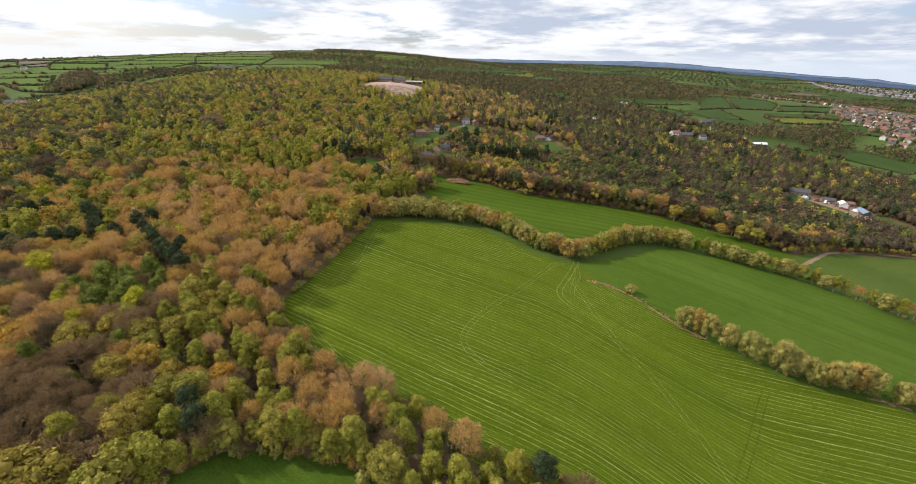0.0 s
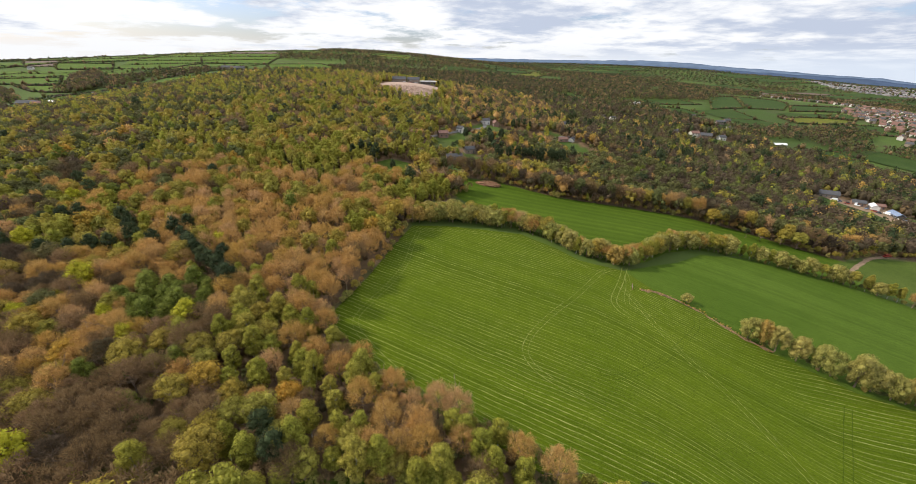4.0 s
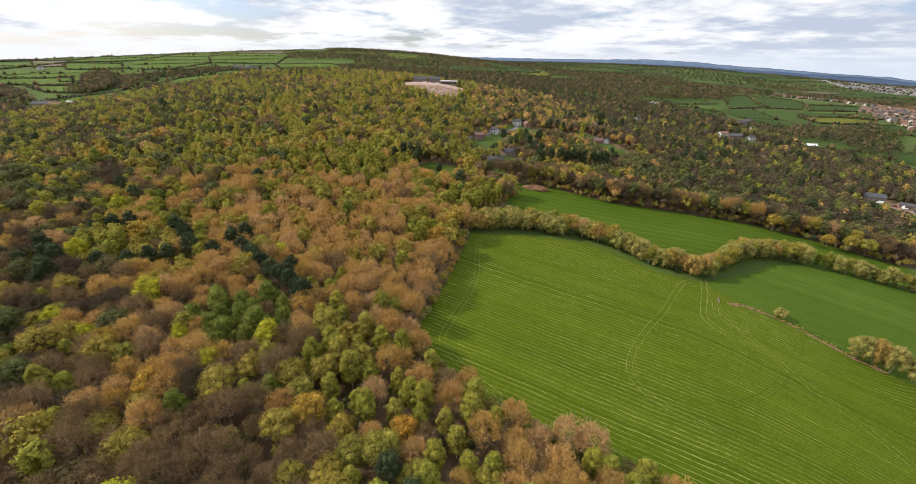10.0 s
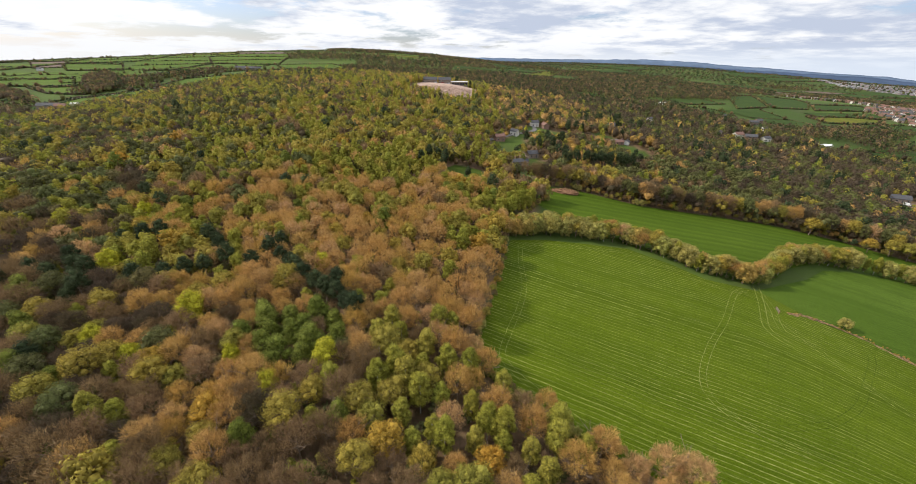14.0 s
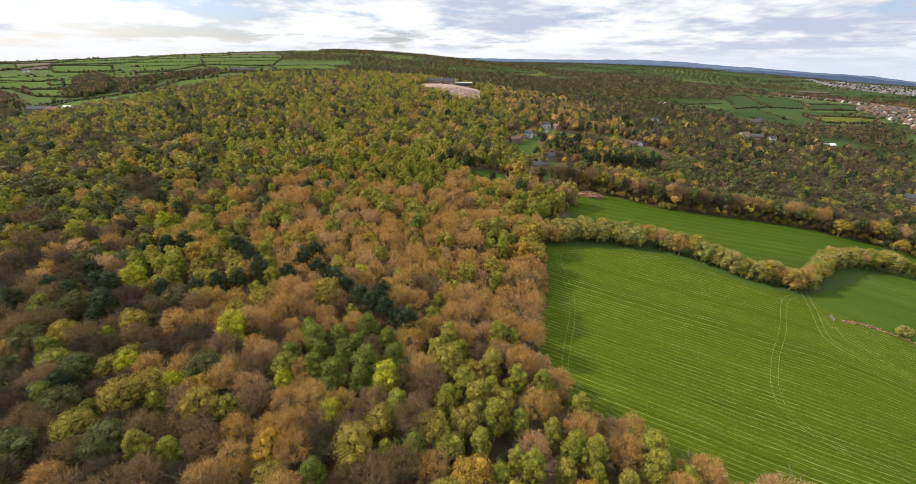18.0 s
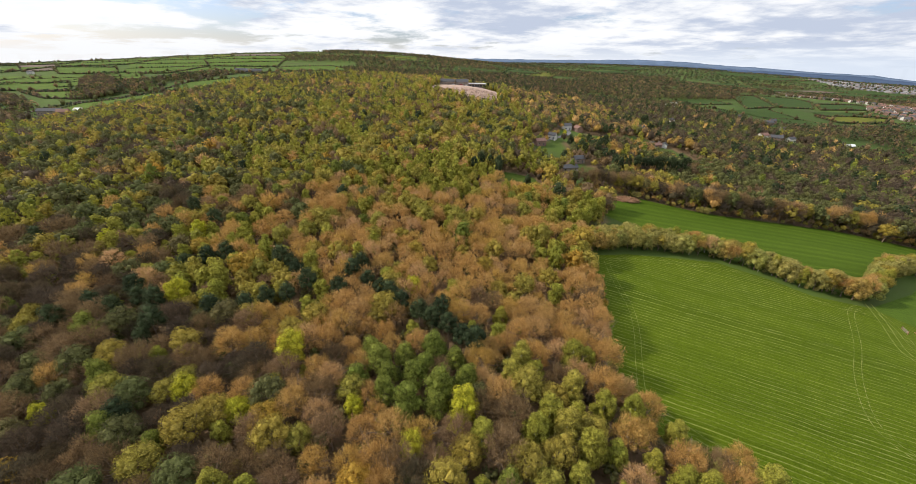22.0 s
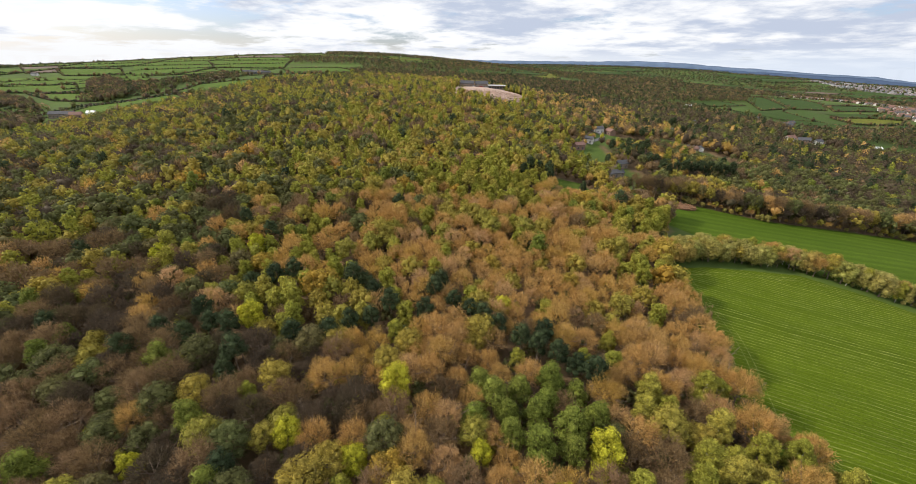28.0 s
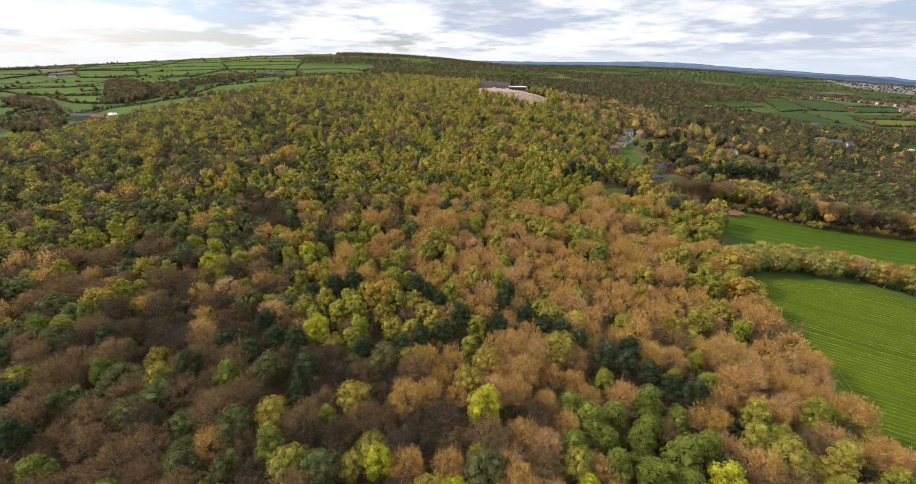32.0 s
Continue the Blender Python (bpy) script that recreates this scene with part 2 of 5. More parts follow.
# outlines on the plan
MAIN_FIELD = [(-44, 201), (-26, 204), (-6, 203), (15, 201), (31, 188), (41, 176), (60, 169), (70, 151), (82, 140), (91, 126), (103, 115),
              (115, 104), (128, 99), (143, 97), (160, 92), (190, 84), (190, 0), (90, 8), (44, 44), (28, 57), (8, 63), (-3, 72), (-20, 82),
              (-40, 93), (-56, 106), (-67, 121), (-63, 133), (-57.5, 150), (-54, 165), (-49, 185)]
EAST_FIELD = [(60, 169.2), (93, 182), (112, 194), (137, 196), (177, 188), (207, 172), (224, 152), (242, 110), (236, 80), (190, 84.2), (160, 92.2), (143, 97.2), (128, 99.2), (115, 104.2), (103, 115.2),
              (91, 126.2), (82, 140.2), (70, 151.2)]
STRIP_FIELD = [(-30, 281), (9, 284), (50, 266), (90, 260), (131, 256), (167, 244), (190, 230), (218, 218), (200, 178), (137, 198), (112, 200), (92, 192), (76, 180), (62, 174), (46, 181),
               (32, 196), (14, 208), (-8, 232), (-22, 250), (-34, 266)]
FAR_PASTURE = [(204, 186), (188, 200), (215, 217), (256, 232), (330, 240), (420, 232), (420, 150), (300, 120), (250, 130), (226, 156)]
NEAR_FIELD = [(-68, 55), (-55, 64), (-42, 65.5), (-24, 62), (-4, 50), (14, 39), (42, 16), (60, -60), (-120, -60), (-90, 20)]
CLEARING = [(-84, 288), (-72, 302), (-54, 298), (-49, 280), (-60, 262), (-75, 266)]
GARDENS = [(26, 418), (40, 434), (64, 420), (70, 398), (50, 394)]
QUARRY = [(-142, 556), (-122, 541), (-100, 527), (-84, 519), (-62, 521), (-46, 538), (-42, 580), (-48, 640), (-44, 690), (-108, 694), (-122, 640), (-132, 590)]
YARD = [(330, 372), (352, 366), (384, 348), (372, 312), (352, 306), (352, 330), (334, 352)]
WOOD_EDGE = [(-900, -120), (-760, 200), (-571, 425), (-530, 480), (-490, 540), (-440, 620), (-400, 690), (-327, 700), (-280, 770), (-150, 820), (0, 860),
             (60, 780), (150, 700), (250, 640), (380, 600), (440, 540), (520, 480), (640, 420), (640, 235), (420, 236), (330, 243), (256, 236),
             (215, 219), (190, 229), (167, 243), (131, 255), (90, 259), (50, 265), (9, 284), (-34, 282), (-34, 266), (-12, 260), (-22, 246), (-46, 206),
             (-49, 185), (-54, 165), (-57.5, 150), (-63, 133), (-67, 121), (-56, 106), (-40, 93), (-20, 82), (-3, 72), (8, 63), (28, 57), (44, 44),
             (36, 24), (14, 37), (-4, 48), (-24, 60), (-42, 63), (-54, 62), (-66, 53), (-90, 20), (-120, -120)]
HEDGEROW = [(-44, 205), (-28, 210), (-6, 210), (14, 207), (32, 195), (44, 181), (62, 174), (74, 180), (90, 193), (112, 201), (134, 199)]
HEDGEROW_EAST = [(134, 199), (160, 191), (184, 184), (206, 173), (216, 163), (226, 150), (242, 112)]
DIVIDE = [(92, 127), (104, 117), (116, 107), (129, 101), (144, 100), (160, 95), (190, 87), (236, 83)]


# open ground round houses and roads: x, y, half width, half depth
GLADES = [(-34, 352, 9, 22), (-18, 372, 9, 24), (15, 420, 15, 30), (110, 480, 10, 28), (92, 388, 15, 30), (-10, 322, 9, 20), (-23, 304, 9, 18), (-47, 268, 5, 9), (207, 602, 17, 34), (310, 528, 27, 32),
          (343, 534, 10, 26), (428, 543, 26, 28), (278, 536, 12, 26), (-74, 515, 36, 8), (80, 428, 10, 26), (0, 408, 10, 26), (334, 326, 40, 36), (372, 306, 26, 30)]


def clear_ground(x, y):
    c = inside(WOOD_EDGE, x, y)
    for poly in (QUARRY, YARD, CLEARING, GARDENS):
        c &= ~inside(poly, x, y)
    for hx, hy, rx, ry in GLADES:
        c &= ((x - hx) / rx) ** 2 + ((y - hy) / ry) ** 2 > 1
    return c


def sheet(name, poly, cell, lift, material, label, category):
    """A piece of ground of that outline, draped over the land."""
    bm = bmesh.new()
    bm.faces.new([bm.verts.new((x, y, 0)) for x, y in poly])
    xs, ys = [p[0] for p in poly], [p[1] for p in poly]
    for axis, lo, hi in ((0, min(xs), max(xs)), (1, min(ys), max(ys))):
        no = (1, 0, 0) if axis == 0 else (0, 1, 0)
        for v in np.arange(lo + cell, hi, cell):
            co = (v, 0, 0) if axis == 0 else (0, v, 0)
            bmesh.ops.bisect_plane(bm, geom=bm.verts[:] + bm.edges[:] + bm.faces[:], plane_co=co, plane_no=no)
    bmesh.ops.triangulate(bm, faces=bm.faces[:])
    for v in bm.verts:
        v.co.z = float(ground(v.co.x, v.co.y)) + lift
    for f in bm.faces:
        f.smooth = True
        if f.normal.z < 0:
            f.normal_flip()
    me = bpy.data.meshes.new(name)
    bm.to_mesh(me)
    bm.free()
    me.materials.append(material)
    return tagged(new(name, me), label, category, kind="structure")


def grass_material(name, dark, light, pale, rows, stripe=0.0, slope=0.5, band=0.0, swing=0.0):
    """Grass; rows: metres between sown rows, stripe: how strongly pale lines show."""
    a = Mat(name)
    big, mid, fine = a.noise(0.025, 3.0), a.noise(0.5, 5.0, 0.65), a.noise(2.6, 4.0, 0.75)
    c = a.mix(a.span(big, 0.32, 0.68), dark, light)
    c = a.mix(a.span(mid, 0.35, 0.72, 0.0, 0.5), c, light)
    c = a.mix(a.span(a.noise(0.11, 4.0, 0.6), 0.45, 0.75, 0.0, 0.35), c, tuple(q * 0.72 for q in dark))
    if stripe:
        s = a.node("ShaderNodeSeparateXYZ")
        a.link(a.place(), s.inputs[0])
        x, y = s.outputs[0], s.outputs[1]
        bend = a.node("ShaderNodeMapRange")              # the rows swing round the hedge and run level beyond it
        bend.interpolation_type = "SMOOTHSTEP"
        a.link(x, bend.inputs[0])
        for i, q in enumerate((30.0, 96.0, 0.0, swing)):
            bend.inputs[i + 1].default_value = q
        beyond = a.node("ShaderNodeMath")
        beyond.operation = "SMOOTH_MAX"
        a.link(x, beyond.inputs[0])
        beyond.inputs[1].default_value, beyond.inputs[2].default_value = 92.0, 14.0
        wob = a.math("MULTIPLY", a.noise(0.04, 2.0), 2.4)
        v = a.math("ADD", a.math("ADD", a.math("MULTIPLY", x, slope), y), a.math("ADD", bend.outputs[0], wob))
        v = a.math("SUBTRACT", v, a.math("MULTIPLY", beyond.outputs[0], slope * 0.64 if swing else 0.0))
        vec = a.node("ShaderNodeCombineXYZ")
        a.link(a.math("DIVIDE", v, rows), vec.inputs[0])
        line = a.noise(0.9, 2.0, 0.6, vec.outputs[0])
        broad = a.noise(0.16, 2.0, 0.5, vec.outputs[0])
        thin = a.span(a.math("PINGPONG", a.math("DIVIDE", v, rows), 0.5), 0.0, 0.15, 1.0, 0.0)
        pick = a.span(line, 0.36, 0.62, 0.12, 1.0)
        gap = a.span(a.noise(0.30, 6.0, 0.72), 0.34, 0.60, 0.08, 1.0)
        wash = a.span(a.noise(0.016, 3.0), 0.36, 0.62, 0.35, 1.0)
        f = a.math("MULTIPLY", a.math("MULTIPLY", thin, pick), a.math("MULTIPLY", gap, wash))
        streak = a.node("ShaderNodeCombineXYZ")           # broken streaks of thin and thick sward along the rows
        a.link(a.math("MULTIPLY", v, 1.5), streak.inputs[0])
        a.link(a.math("MULTIPLY", x, 0.12), streak.inputs[1])
        tuft = a.noise(1.0, 4.0, 0.7, streak.outputs[0])
        c = a.mix(a.span(tuft, 0.50, 0.72, 0.0, 0.55), c, tuple(q * 0.48 for q in dark))
        c = a.mix(a.span(tuft, 0.30, 0.46, 0.30 * stripe, 0.0), c, tuple(q * 0.6 for q in pale))
        c = a.mix(a.span(line, 0.35, 0.65, 0.42, 0.0), c, tuple(q * 0.60 for q in dark))
        c = a.mix(a.span(broad, 0.40, 0.62, 0.0, 0.40), c, tuple(q * 1.12 for q in light))
        c = a.mix(a.math("MULTIPLY", f, stripe), c, pale)
        if band:
            swath = a.math("PINGPONG", a.math("DIVIDE", v, rows * 1.5), 0.5)
            c = a.mix(a.span(swath, 0.15, 0.35, 0.0, band), c, tuple(q * 0.62 for q in dark))
    c = a.mix(a.span(fine, 0.44, 0.62, 0.0, 0.6), c, tuple(q * 0.45 for q in dark))
    return a.done(c, 0.85, a.bump(fine, 0.5, 0.15), spec=0.03)


GRASS_MAIN = grass_material("sown_grass", (0.060, 0.095, 0.005), (0.090, 0.124, 0.007), (0.40, 0.41, 0.14), 1.9, 0.95, swing=22.0)
GRASS_EAST = grass_material("smooth_pasture", (0.056, 0.100, 0.010), (0.088, 0.136, 0.018), (0.14, 0.19, 0.05), 2.2, 0.32, 0.62)
GRASS_STRIP = grass_material("mown_strip", (0.056, 0.098, 0.009), (0.082, 0.126, 0.012), (0.16, 0.21, 0.03), 4.6, 0.5, 0.26, 0.36)
GRASS_ROUGH = grass_material("rough_grass", (0.056, 0.090, 0.014), (0.088, 0.118, 0.024), (0.3, 0.3, 0.12), 3.0)


def ground_material():
    """Leaf litter under the woods, farmland elsewhere; where is told by the land itself."""
    a = Mat("open_country")
    at = a.node("ShaderNodeAttribute")
    at.attribute_name = "woodland"
    n1, n2 = a.noise(0.15, 4.0), a.noise(1.3, 4.0, 0.65)
    litter = a.mix(a.span(n1, 0.35, 0.65), (0.13, 0.085, 0.048), (0.20, 0.128, 0.075))
    litter = a.mix(a.span(n2, 0.45, 0.8, 0.0, 0.6), litter, (0.06, 0.075, 0.02))
    land = a.mix(a.span(a.noise(0.004, 4.0), 0.38, 0.62), (0.046, 0.076, 0.014), (0.080, 0.118, 0.022))
    land = a.mix(a.span(a.noise(0.02, 4.0), 0.45, 0.75, 0.0, 0.6), land, (0.06, 0.055, 0.03))
    c = a.mix(at.outputs["Fac"], land, litter)
    return a.done(c, 0.95, a.bump(n2, 0.5, 0.3), spec=0.1)


def axis_steps(lo, hi, fine_lo, fine_hi, step, grow):
    v = list(np.arange(fine_lo, fine_hi + 0.1, step))
    s, p = step, v[-1]
    while p < hi:
        s = min(s * grow, 110)
        p += s
        v.append(p)
    s, p = step, v[0]
    while p > lo:
        s = min(s * grow, 110)
        p -= s
        v.insert(0, p)
    return np.array(v)


def build_ground():
    xs = axis_steps(-4600, 4600, -320, 300, 6.0, 1.07)
    ys = axis_steps(-900, 4750, -30, 330, 6.0, 1.06)
    gx, gy = np.meshgrid(xs, ys)
    gz = ground(gx, gy) - 0.6 * np.maximum(0.0, np.hypot(gx, gy) - 4560)      # falls away behind the last ridge
    co = np.stack([gx.ravel(), gy.ravel(), gz.ravel()], 1)
    w, h = len(xs), len(ys)
    i = (np.arange(h - 1)[:, None] * w + np.arange(w - 1)[None]).ravel()
    quads = np.stack([i, i + 1, i + w + 1, i + w], 1)
    me = bpy.data.meshes.new("ground")
    me.from_pydata(co.tolist(), [], quads.tolist())
    me.polygons.foreach_set("use_smooth", np.ones(len(quads), bool))
    cover = me.attributes.new("woodland", "FLOAT", "POINT")
    cover.data.foreach_set("value", clear_ground(co[:, 0], co[:, 1]).astype(np.float32))
    me.materials.append(ground_material())
    return tagged(new("ground", me), "rolling country with leaf litter under woods and farmland", "ground", kind="structure")


build_ground()
sheet("field_main", MAIN_FIELD, 5.0, 0.10, GRASS_MAIN, "bright green sown grass field with pale drill lines", "field")
sheet("field_east", EAST_FIELD, 5.0, 0.10, GRASS_EAST, "smooth green pasture behind a tree hedge", "field")
sheet("field_strip", STRIP_FIELD, 5.0, 0.10, GRASS_STRIP, "long green mown meadow along the wood", "field")
sheet("field_pasture", FAR_PASTURE, 6.0, 0.14, GRASS_ROUGH, "grazed green pasture with worn bare patches", "field")
sheet("field_near", NEAR_FIELD, 5.0, 0.10, GRASS_EAST, "green meadow in front of the birch belt", "field")
sheet("field_clearing", CLEARING, 6.0, 0.14, GRASS_ROUGH, "grassy clearing at the wood's edge", "field")
sheet("field_garden", GARDENS, 8.0, 0.2, GRASS_EAST, "green sloping lawn between houses", "field")

# ---------------------------------------------------------------- trees


def ico(level):
    bm = bmesh.new()
    bmesh.ops.create_icosphere(bm, subdivisions=level, radius=1.0)
    v = np.array([p.co[:] for p in bm.verts])
    f = np.array([[p.index for p in q.verts] for q in bm.faces])
    bm.free()
    return v, f


ICO1 = ico(1)
rng = np.random.default_rng(7)


def join(pieces):
    vs, fs, k = [], [], 0
    for v, f in pieces:
        vs.append(v)
        fs.append(f + k)
        k += len(v)
    return np.concatenate(vs), np.concatenate(fs)


def unit(v):
    return v / (np.linalg.norm(v, axis=1, keepdims=True) + 1e-9)


# half width, half height, height of the middle, clumps, clump radius
FORMS = {"birch": (2.6, 5.6, 6.7, 44, 0.72), "bare": (4.0, 4.3, 7.6, 22, 1.35), "ash": (4.2, 4.4, 7.8, 18, 1.50), "leafing": (4.0, 4.2, 7.6, 24, 1.35), "alder": (3.9, 4.2, 7.5, 24, 1.30),
         "pine": (2.9, 4.6, 9.4, 18, 1.15), "larch": (3.5, 4.8, 8.4, 28, 1.1), "hazel": (4.2, 4.3, 7.6, 20, 1.4), "lime": (3.6, 5.0, 7.8, 30, 1.15), "sallow": (3.7, 4.3, 4.5, 26, 1.15)}


def lobes(kind, n, swell):
    """Centres and radii of the clumps that make up a crown's rounded outline; z from the foot."""
    w, h, mid, most, r = FORMS[kind]
    i = np.arange(n) + 0.5
    low = 1.75 if kind in ("birch", "larch", "lime", "sallow") else 1.45
    z = np.clip(1.0 - low * i / n + rng.normal(0, 0.05, n), -0.8, 1.0)
    a = i * 2.39996 + rng.uniform(0, 6.3) + rng.normal(0, 0.22, n)
    flat = np.sqrt(np.maximum(0.0, 1 - z * z))
    if kind == "larch":
        flat = np.clip(0.78 - 0.5 * z, 0.05, 1.0) * rng.uniform(0.75, 1.1, n)
    elif kind == "birch":
        flat = flat * rng.uniform(0.6, 1.22, n)
    rr = r * swell * rng.uniform(0.55, 1.35, n)
    shell = rng.uniform(0.70, 0.92, n)
    c = np.stack([np.cos(a) * flat * (w - 0.45 * r), np.sin(a) * flat * (w - 0.45 * r), z * (h - 0.5 * r)], 1) * shell[:, None]
    lean = np.array((rng.uniform(-0.05, 0.05), rng.uniform(-0.05, 0.05)))
    c[:, :2] += lean * c[:, 2:3]
    c[:, 2] += mid
    return c, rr


def limb(p0, p1, r0, r1):
    d = unit((p1 - p0)[None])[0]
    s = unit(np.cross(d, rng.normal(size=3))[None])[0]
    t = np.cross(d, s)
    ring = [np.cos(a) * s + np.sin(a) * t for a in (0, 2.094, 4.189)]
    v = np.array([p0 + r0 * q for q in ring] + [p1 + r1 * q for q in ring])
    f = np.array([(0, 1, 4), (0, 4, 3), (1, 2, 5), (1, 5, 4), (2, 0, 3), (2, 3, 5)])
    return v, f


def clump_points(c, r, each, deep):
    """Places on the outside of a heap of clumps, with the way each faces."""
    at, out = [], []
    for i, (p, q) in enumerate(zip(c, r)):
        way = unit(rng.normal(size=(each, 3)) + np.array((0, 0, 0.35)))
        pts = p + way * (q * rng.uniform(deep, 1.04, each))[:, None]
        d = np.linalg.norm(pts[:, None] - c[None], axis=2) - r[None] * 0.84
        d[:, i] = 1
        keep = d.min(1) > 0
        at.append(pts[keep])
        out.append(way[keep])
    return np.concatenate(at), np.concatenate(out)


def leaves(at, out, long, wide, loose):
    """Small blades that lie roughly along the crown's surface."""
    n = len(at)
    face = unit(out + rng.normal(0, loose, (n, 3)))
    run = unit(np.cross(face, rng.normal(size=(n, 3))))
    side = np.cross(face, run)
    l, w = long[:, None], wide[:, None]
    v = np.stack([at - side * w * 0.5 - run * l * 0.4, at + side * w * 0.5 - run * l * 0.4, at + run * l * 0.6], 1).reshape(-1, 3)
    return v, np.arange(3 * n).reshape(-1, 3)


def fan(kind, n, long, wide):
    """Bare shoots that rise and spread from the limbs to an uneven, lumpy outline."""
    w, h, mid, most, r = FORMS[kind]
    c, q = lobes(kind, most, 1.15)
    pick = rng.integers(0, len(c), n)
    way = unit(rng.normal(size=(n, 3)) + np.array((0, 0, 0.25)))
    tip = c[pick] + way * (q[pick] * rng.uniform(0.25, 1.0, n) ** 0.6)[:, None]
    rise = unit(tip - np.array((0, 0, mid - 0.95 * h)))
    run = unit(rise * 0.75 + way * 0.35 + rng.normal(0, 0.42, (n, 3)))
    side = unit(np.cross(run, rng.normal(size=(n, 3))))
    l, t = (long * rng.uniform(0.5, 1.5, n))[:, None], (wide * rng.uniform(0.6, 1.5, n))[:, None]
    v = np.stack([tip - side * t * 0.5 - run * l * 0.6, tip + side * t * 0.5 - run * l * 0.6, tip + run * l * 0.4], 1).reshape(-1, 3)
    return v, np.arange(3 * n).reshape(-1, 3)


def bush():
    """A small dense dome, for hedges far away."""
    v, f = ICO1
    f = f[v[f].mean(1)[:, 2] > -0.6]
    used, f = np.unique(f, return_inverse=True)
    v = v[used] * (1 + rng.normal(0, 0.2, (len(used), 1)))
    return v * np.array((4.2, 4.2, 6.2)) + np.array((0, 0, 4.6)), f.reshape(-1, 3)


BARE_KINDS = ("bare", "ash", "hazel")


def crown(kind, detail):
    """The crown of one tree. detail: 3 near, 2 middle, 1 far, 0 very far."""
    w, h, mid, most, r = FORMS[kind]
    if detail < 1:                                   # an uneven dome of leaf clumps down to the ground
        half = 0.5 * (mid + h)
        box, centre = np.array((w, w, half)), np.array((0, 0, half))
        m, big = (17, 2.9) if detail == 0 else (62, 1.45)
        way = unit(rng.normal(size=(m, 3)) + np.array((0, 0, 0.65)))
        way[:, 2] = np.maximum(way[:, 2], -0.75)
        knots = unit(rng.normal(size=(7, 3)) + np.array((0, 0, 0.5)))
        bump = 0.74 + 0.34 * np.clip(((way @ knots.T).max(1) - 0.55) / 0.4, 0, 1)
        spray = leaves(way * (bump * rng.uniform(0.86, 1.06, m))[:, None] * box + centre, way, big * rng.uniform(0.7, 1.35, m), big * rng.uniform(0.55, 1.05, m), 0.75)
        if detail == 0:
            return spray
        v, f = ICO1
        return join([spray, (v * (1 + rng.normal(0, 0.14, (len(v), 1))) * box * 0.74 + centre, f)])
    if kind in BARE_KINDS:
        if detail == 3:
            return fan(kind, 3200, 0.85, 0.075)
        if detail == 2:
            return fan(kind, 760, 1.15, 0.17)
        v, f = ICO1
        core = v * (1 + rng.normal(0, 0.2, (len(v), 1))) * np.array((w, w, h)) * 0.6 + np.array((0, 0, mid - 0.4))
        return join([fan(kind, 200, 1.5, 0.38), (core, f)])
    n, swell, each, grow = {3: (most, 1.0, 235, 0.60), 2: (int(most * 0.6), 1.2, 52, 1.5), 1: (max(8, int(most * 0.36)), 1.4, 17, 2.4)}[detail]
    c, q = lobes(kind, n, swell)
    at, out = clump_points(c, q, each, 0.72)
    m = len(at)
    at = at + out * rng.uniform(0.0, 0.22, m)[:, None]
    away_mid = unit((at - np.array((0, 0, mid - 1.0))) / np.array((w, w, h)))
    fine = 0.85 if kind in ("birch", "pine") else 1.0
    pieces = [leaves(at, unit(out + 0.6 * away_mid), grow * fine * rng.uniform(0.30, 0.66, m), grow * fine * rng.uniform(0.24, 0.48, m), 0.62)]
    for p, s in zip(c, q):
        v, f = ICO1
        if detail < 3:
            f = f[v[f].mean(1)[:, 2] > -0.4]
        pieces.append((v * (1 + rng.normal(0, 0.13, (len(v), 1))) * s * 0.64 + p, f))
    return join(pieces)


def stem(kind):
    """Trunk with its limbs."""
    pieces = []
    top = np.array((rng.uniform(-0.4, 0.4), rng.uniform(-0.4, 0.4), 10.5 if kind in ("birch", "pine", "larch") else 4.2 if kind == "sallow" else 7.0))
    thick = 0.17 if kind == "birch" else 0.28
    for i in range(3):
        pieces.append(limb(top * (i / 3), top * ((i + 1.05) / 3), thick * (1 - 0.26 * i), thick * (0.76 - 0.26 * i)))
    n = 5 if kind in ("birch", "pine", "larch", "sallow", "lime") else 8
    for i in range(n):
        a = 2 * np.pi * (i + rng.uniform(0, 0.6)) / n
        start = top * rng.uniform(0.45, 0.95)
        way = np.array((np.cos(a), np.sin(a), rng.uniform(0.5, 1.3)))
        end = start + way * (rng.uniform(0.9, 1.5) if n == 5 else rng.uniform(1.8, 2.8))
        pieces.append(limb(start, end, 0.08 if n == 5 else 0.13, 0.03 if n == 5 else 0.06))
        if n == 8:
            for j in range(4):
                b = end + (way * 0.5 + rng.normal(0, 0.5, 3)) * rng.uniform(0.8, 1.2)
                pieces.append(limb(end, b, 0.06, 0.035))
                for _ in range(3):
                    t = b + ((b - end) * 0.5 + rng.normal(0, 0.4, 3)) * rng.uniform(0.6, 0.9)
                    pieces.append(limb(b, t, 0.035, 0.012))
    return join(pieces)


def mesh_of(name, v, f, material, smooth=False):
    me = bpy.data.meshes.new(name)
    me.from_pydata(v.tolist(), [], f.tolist())
    if smooth:
        me.polygons.foreach_set("use_smooth", np.ones(len(f), bool))
    me.materials.append(material)
    return me


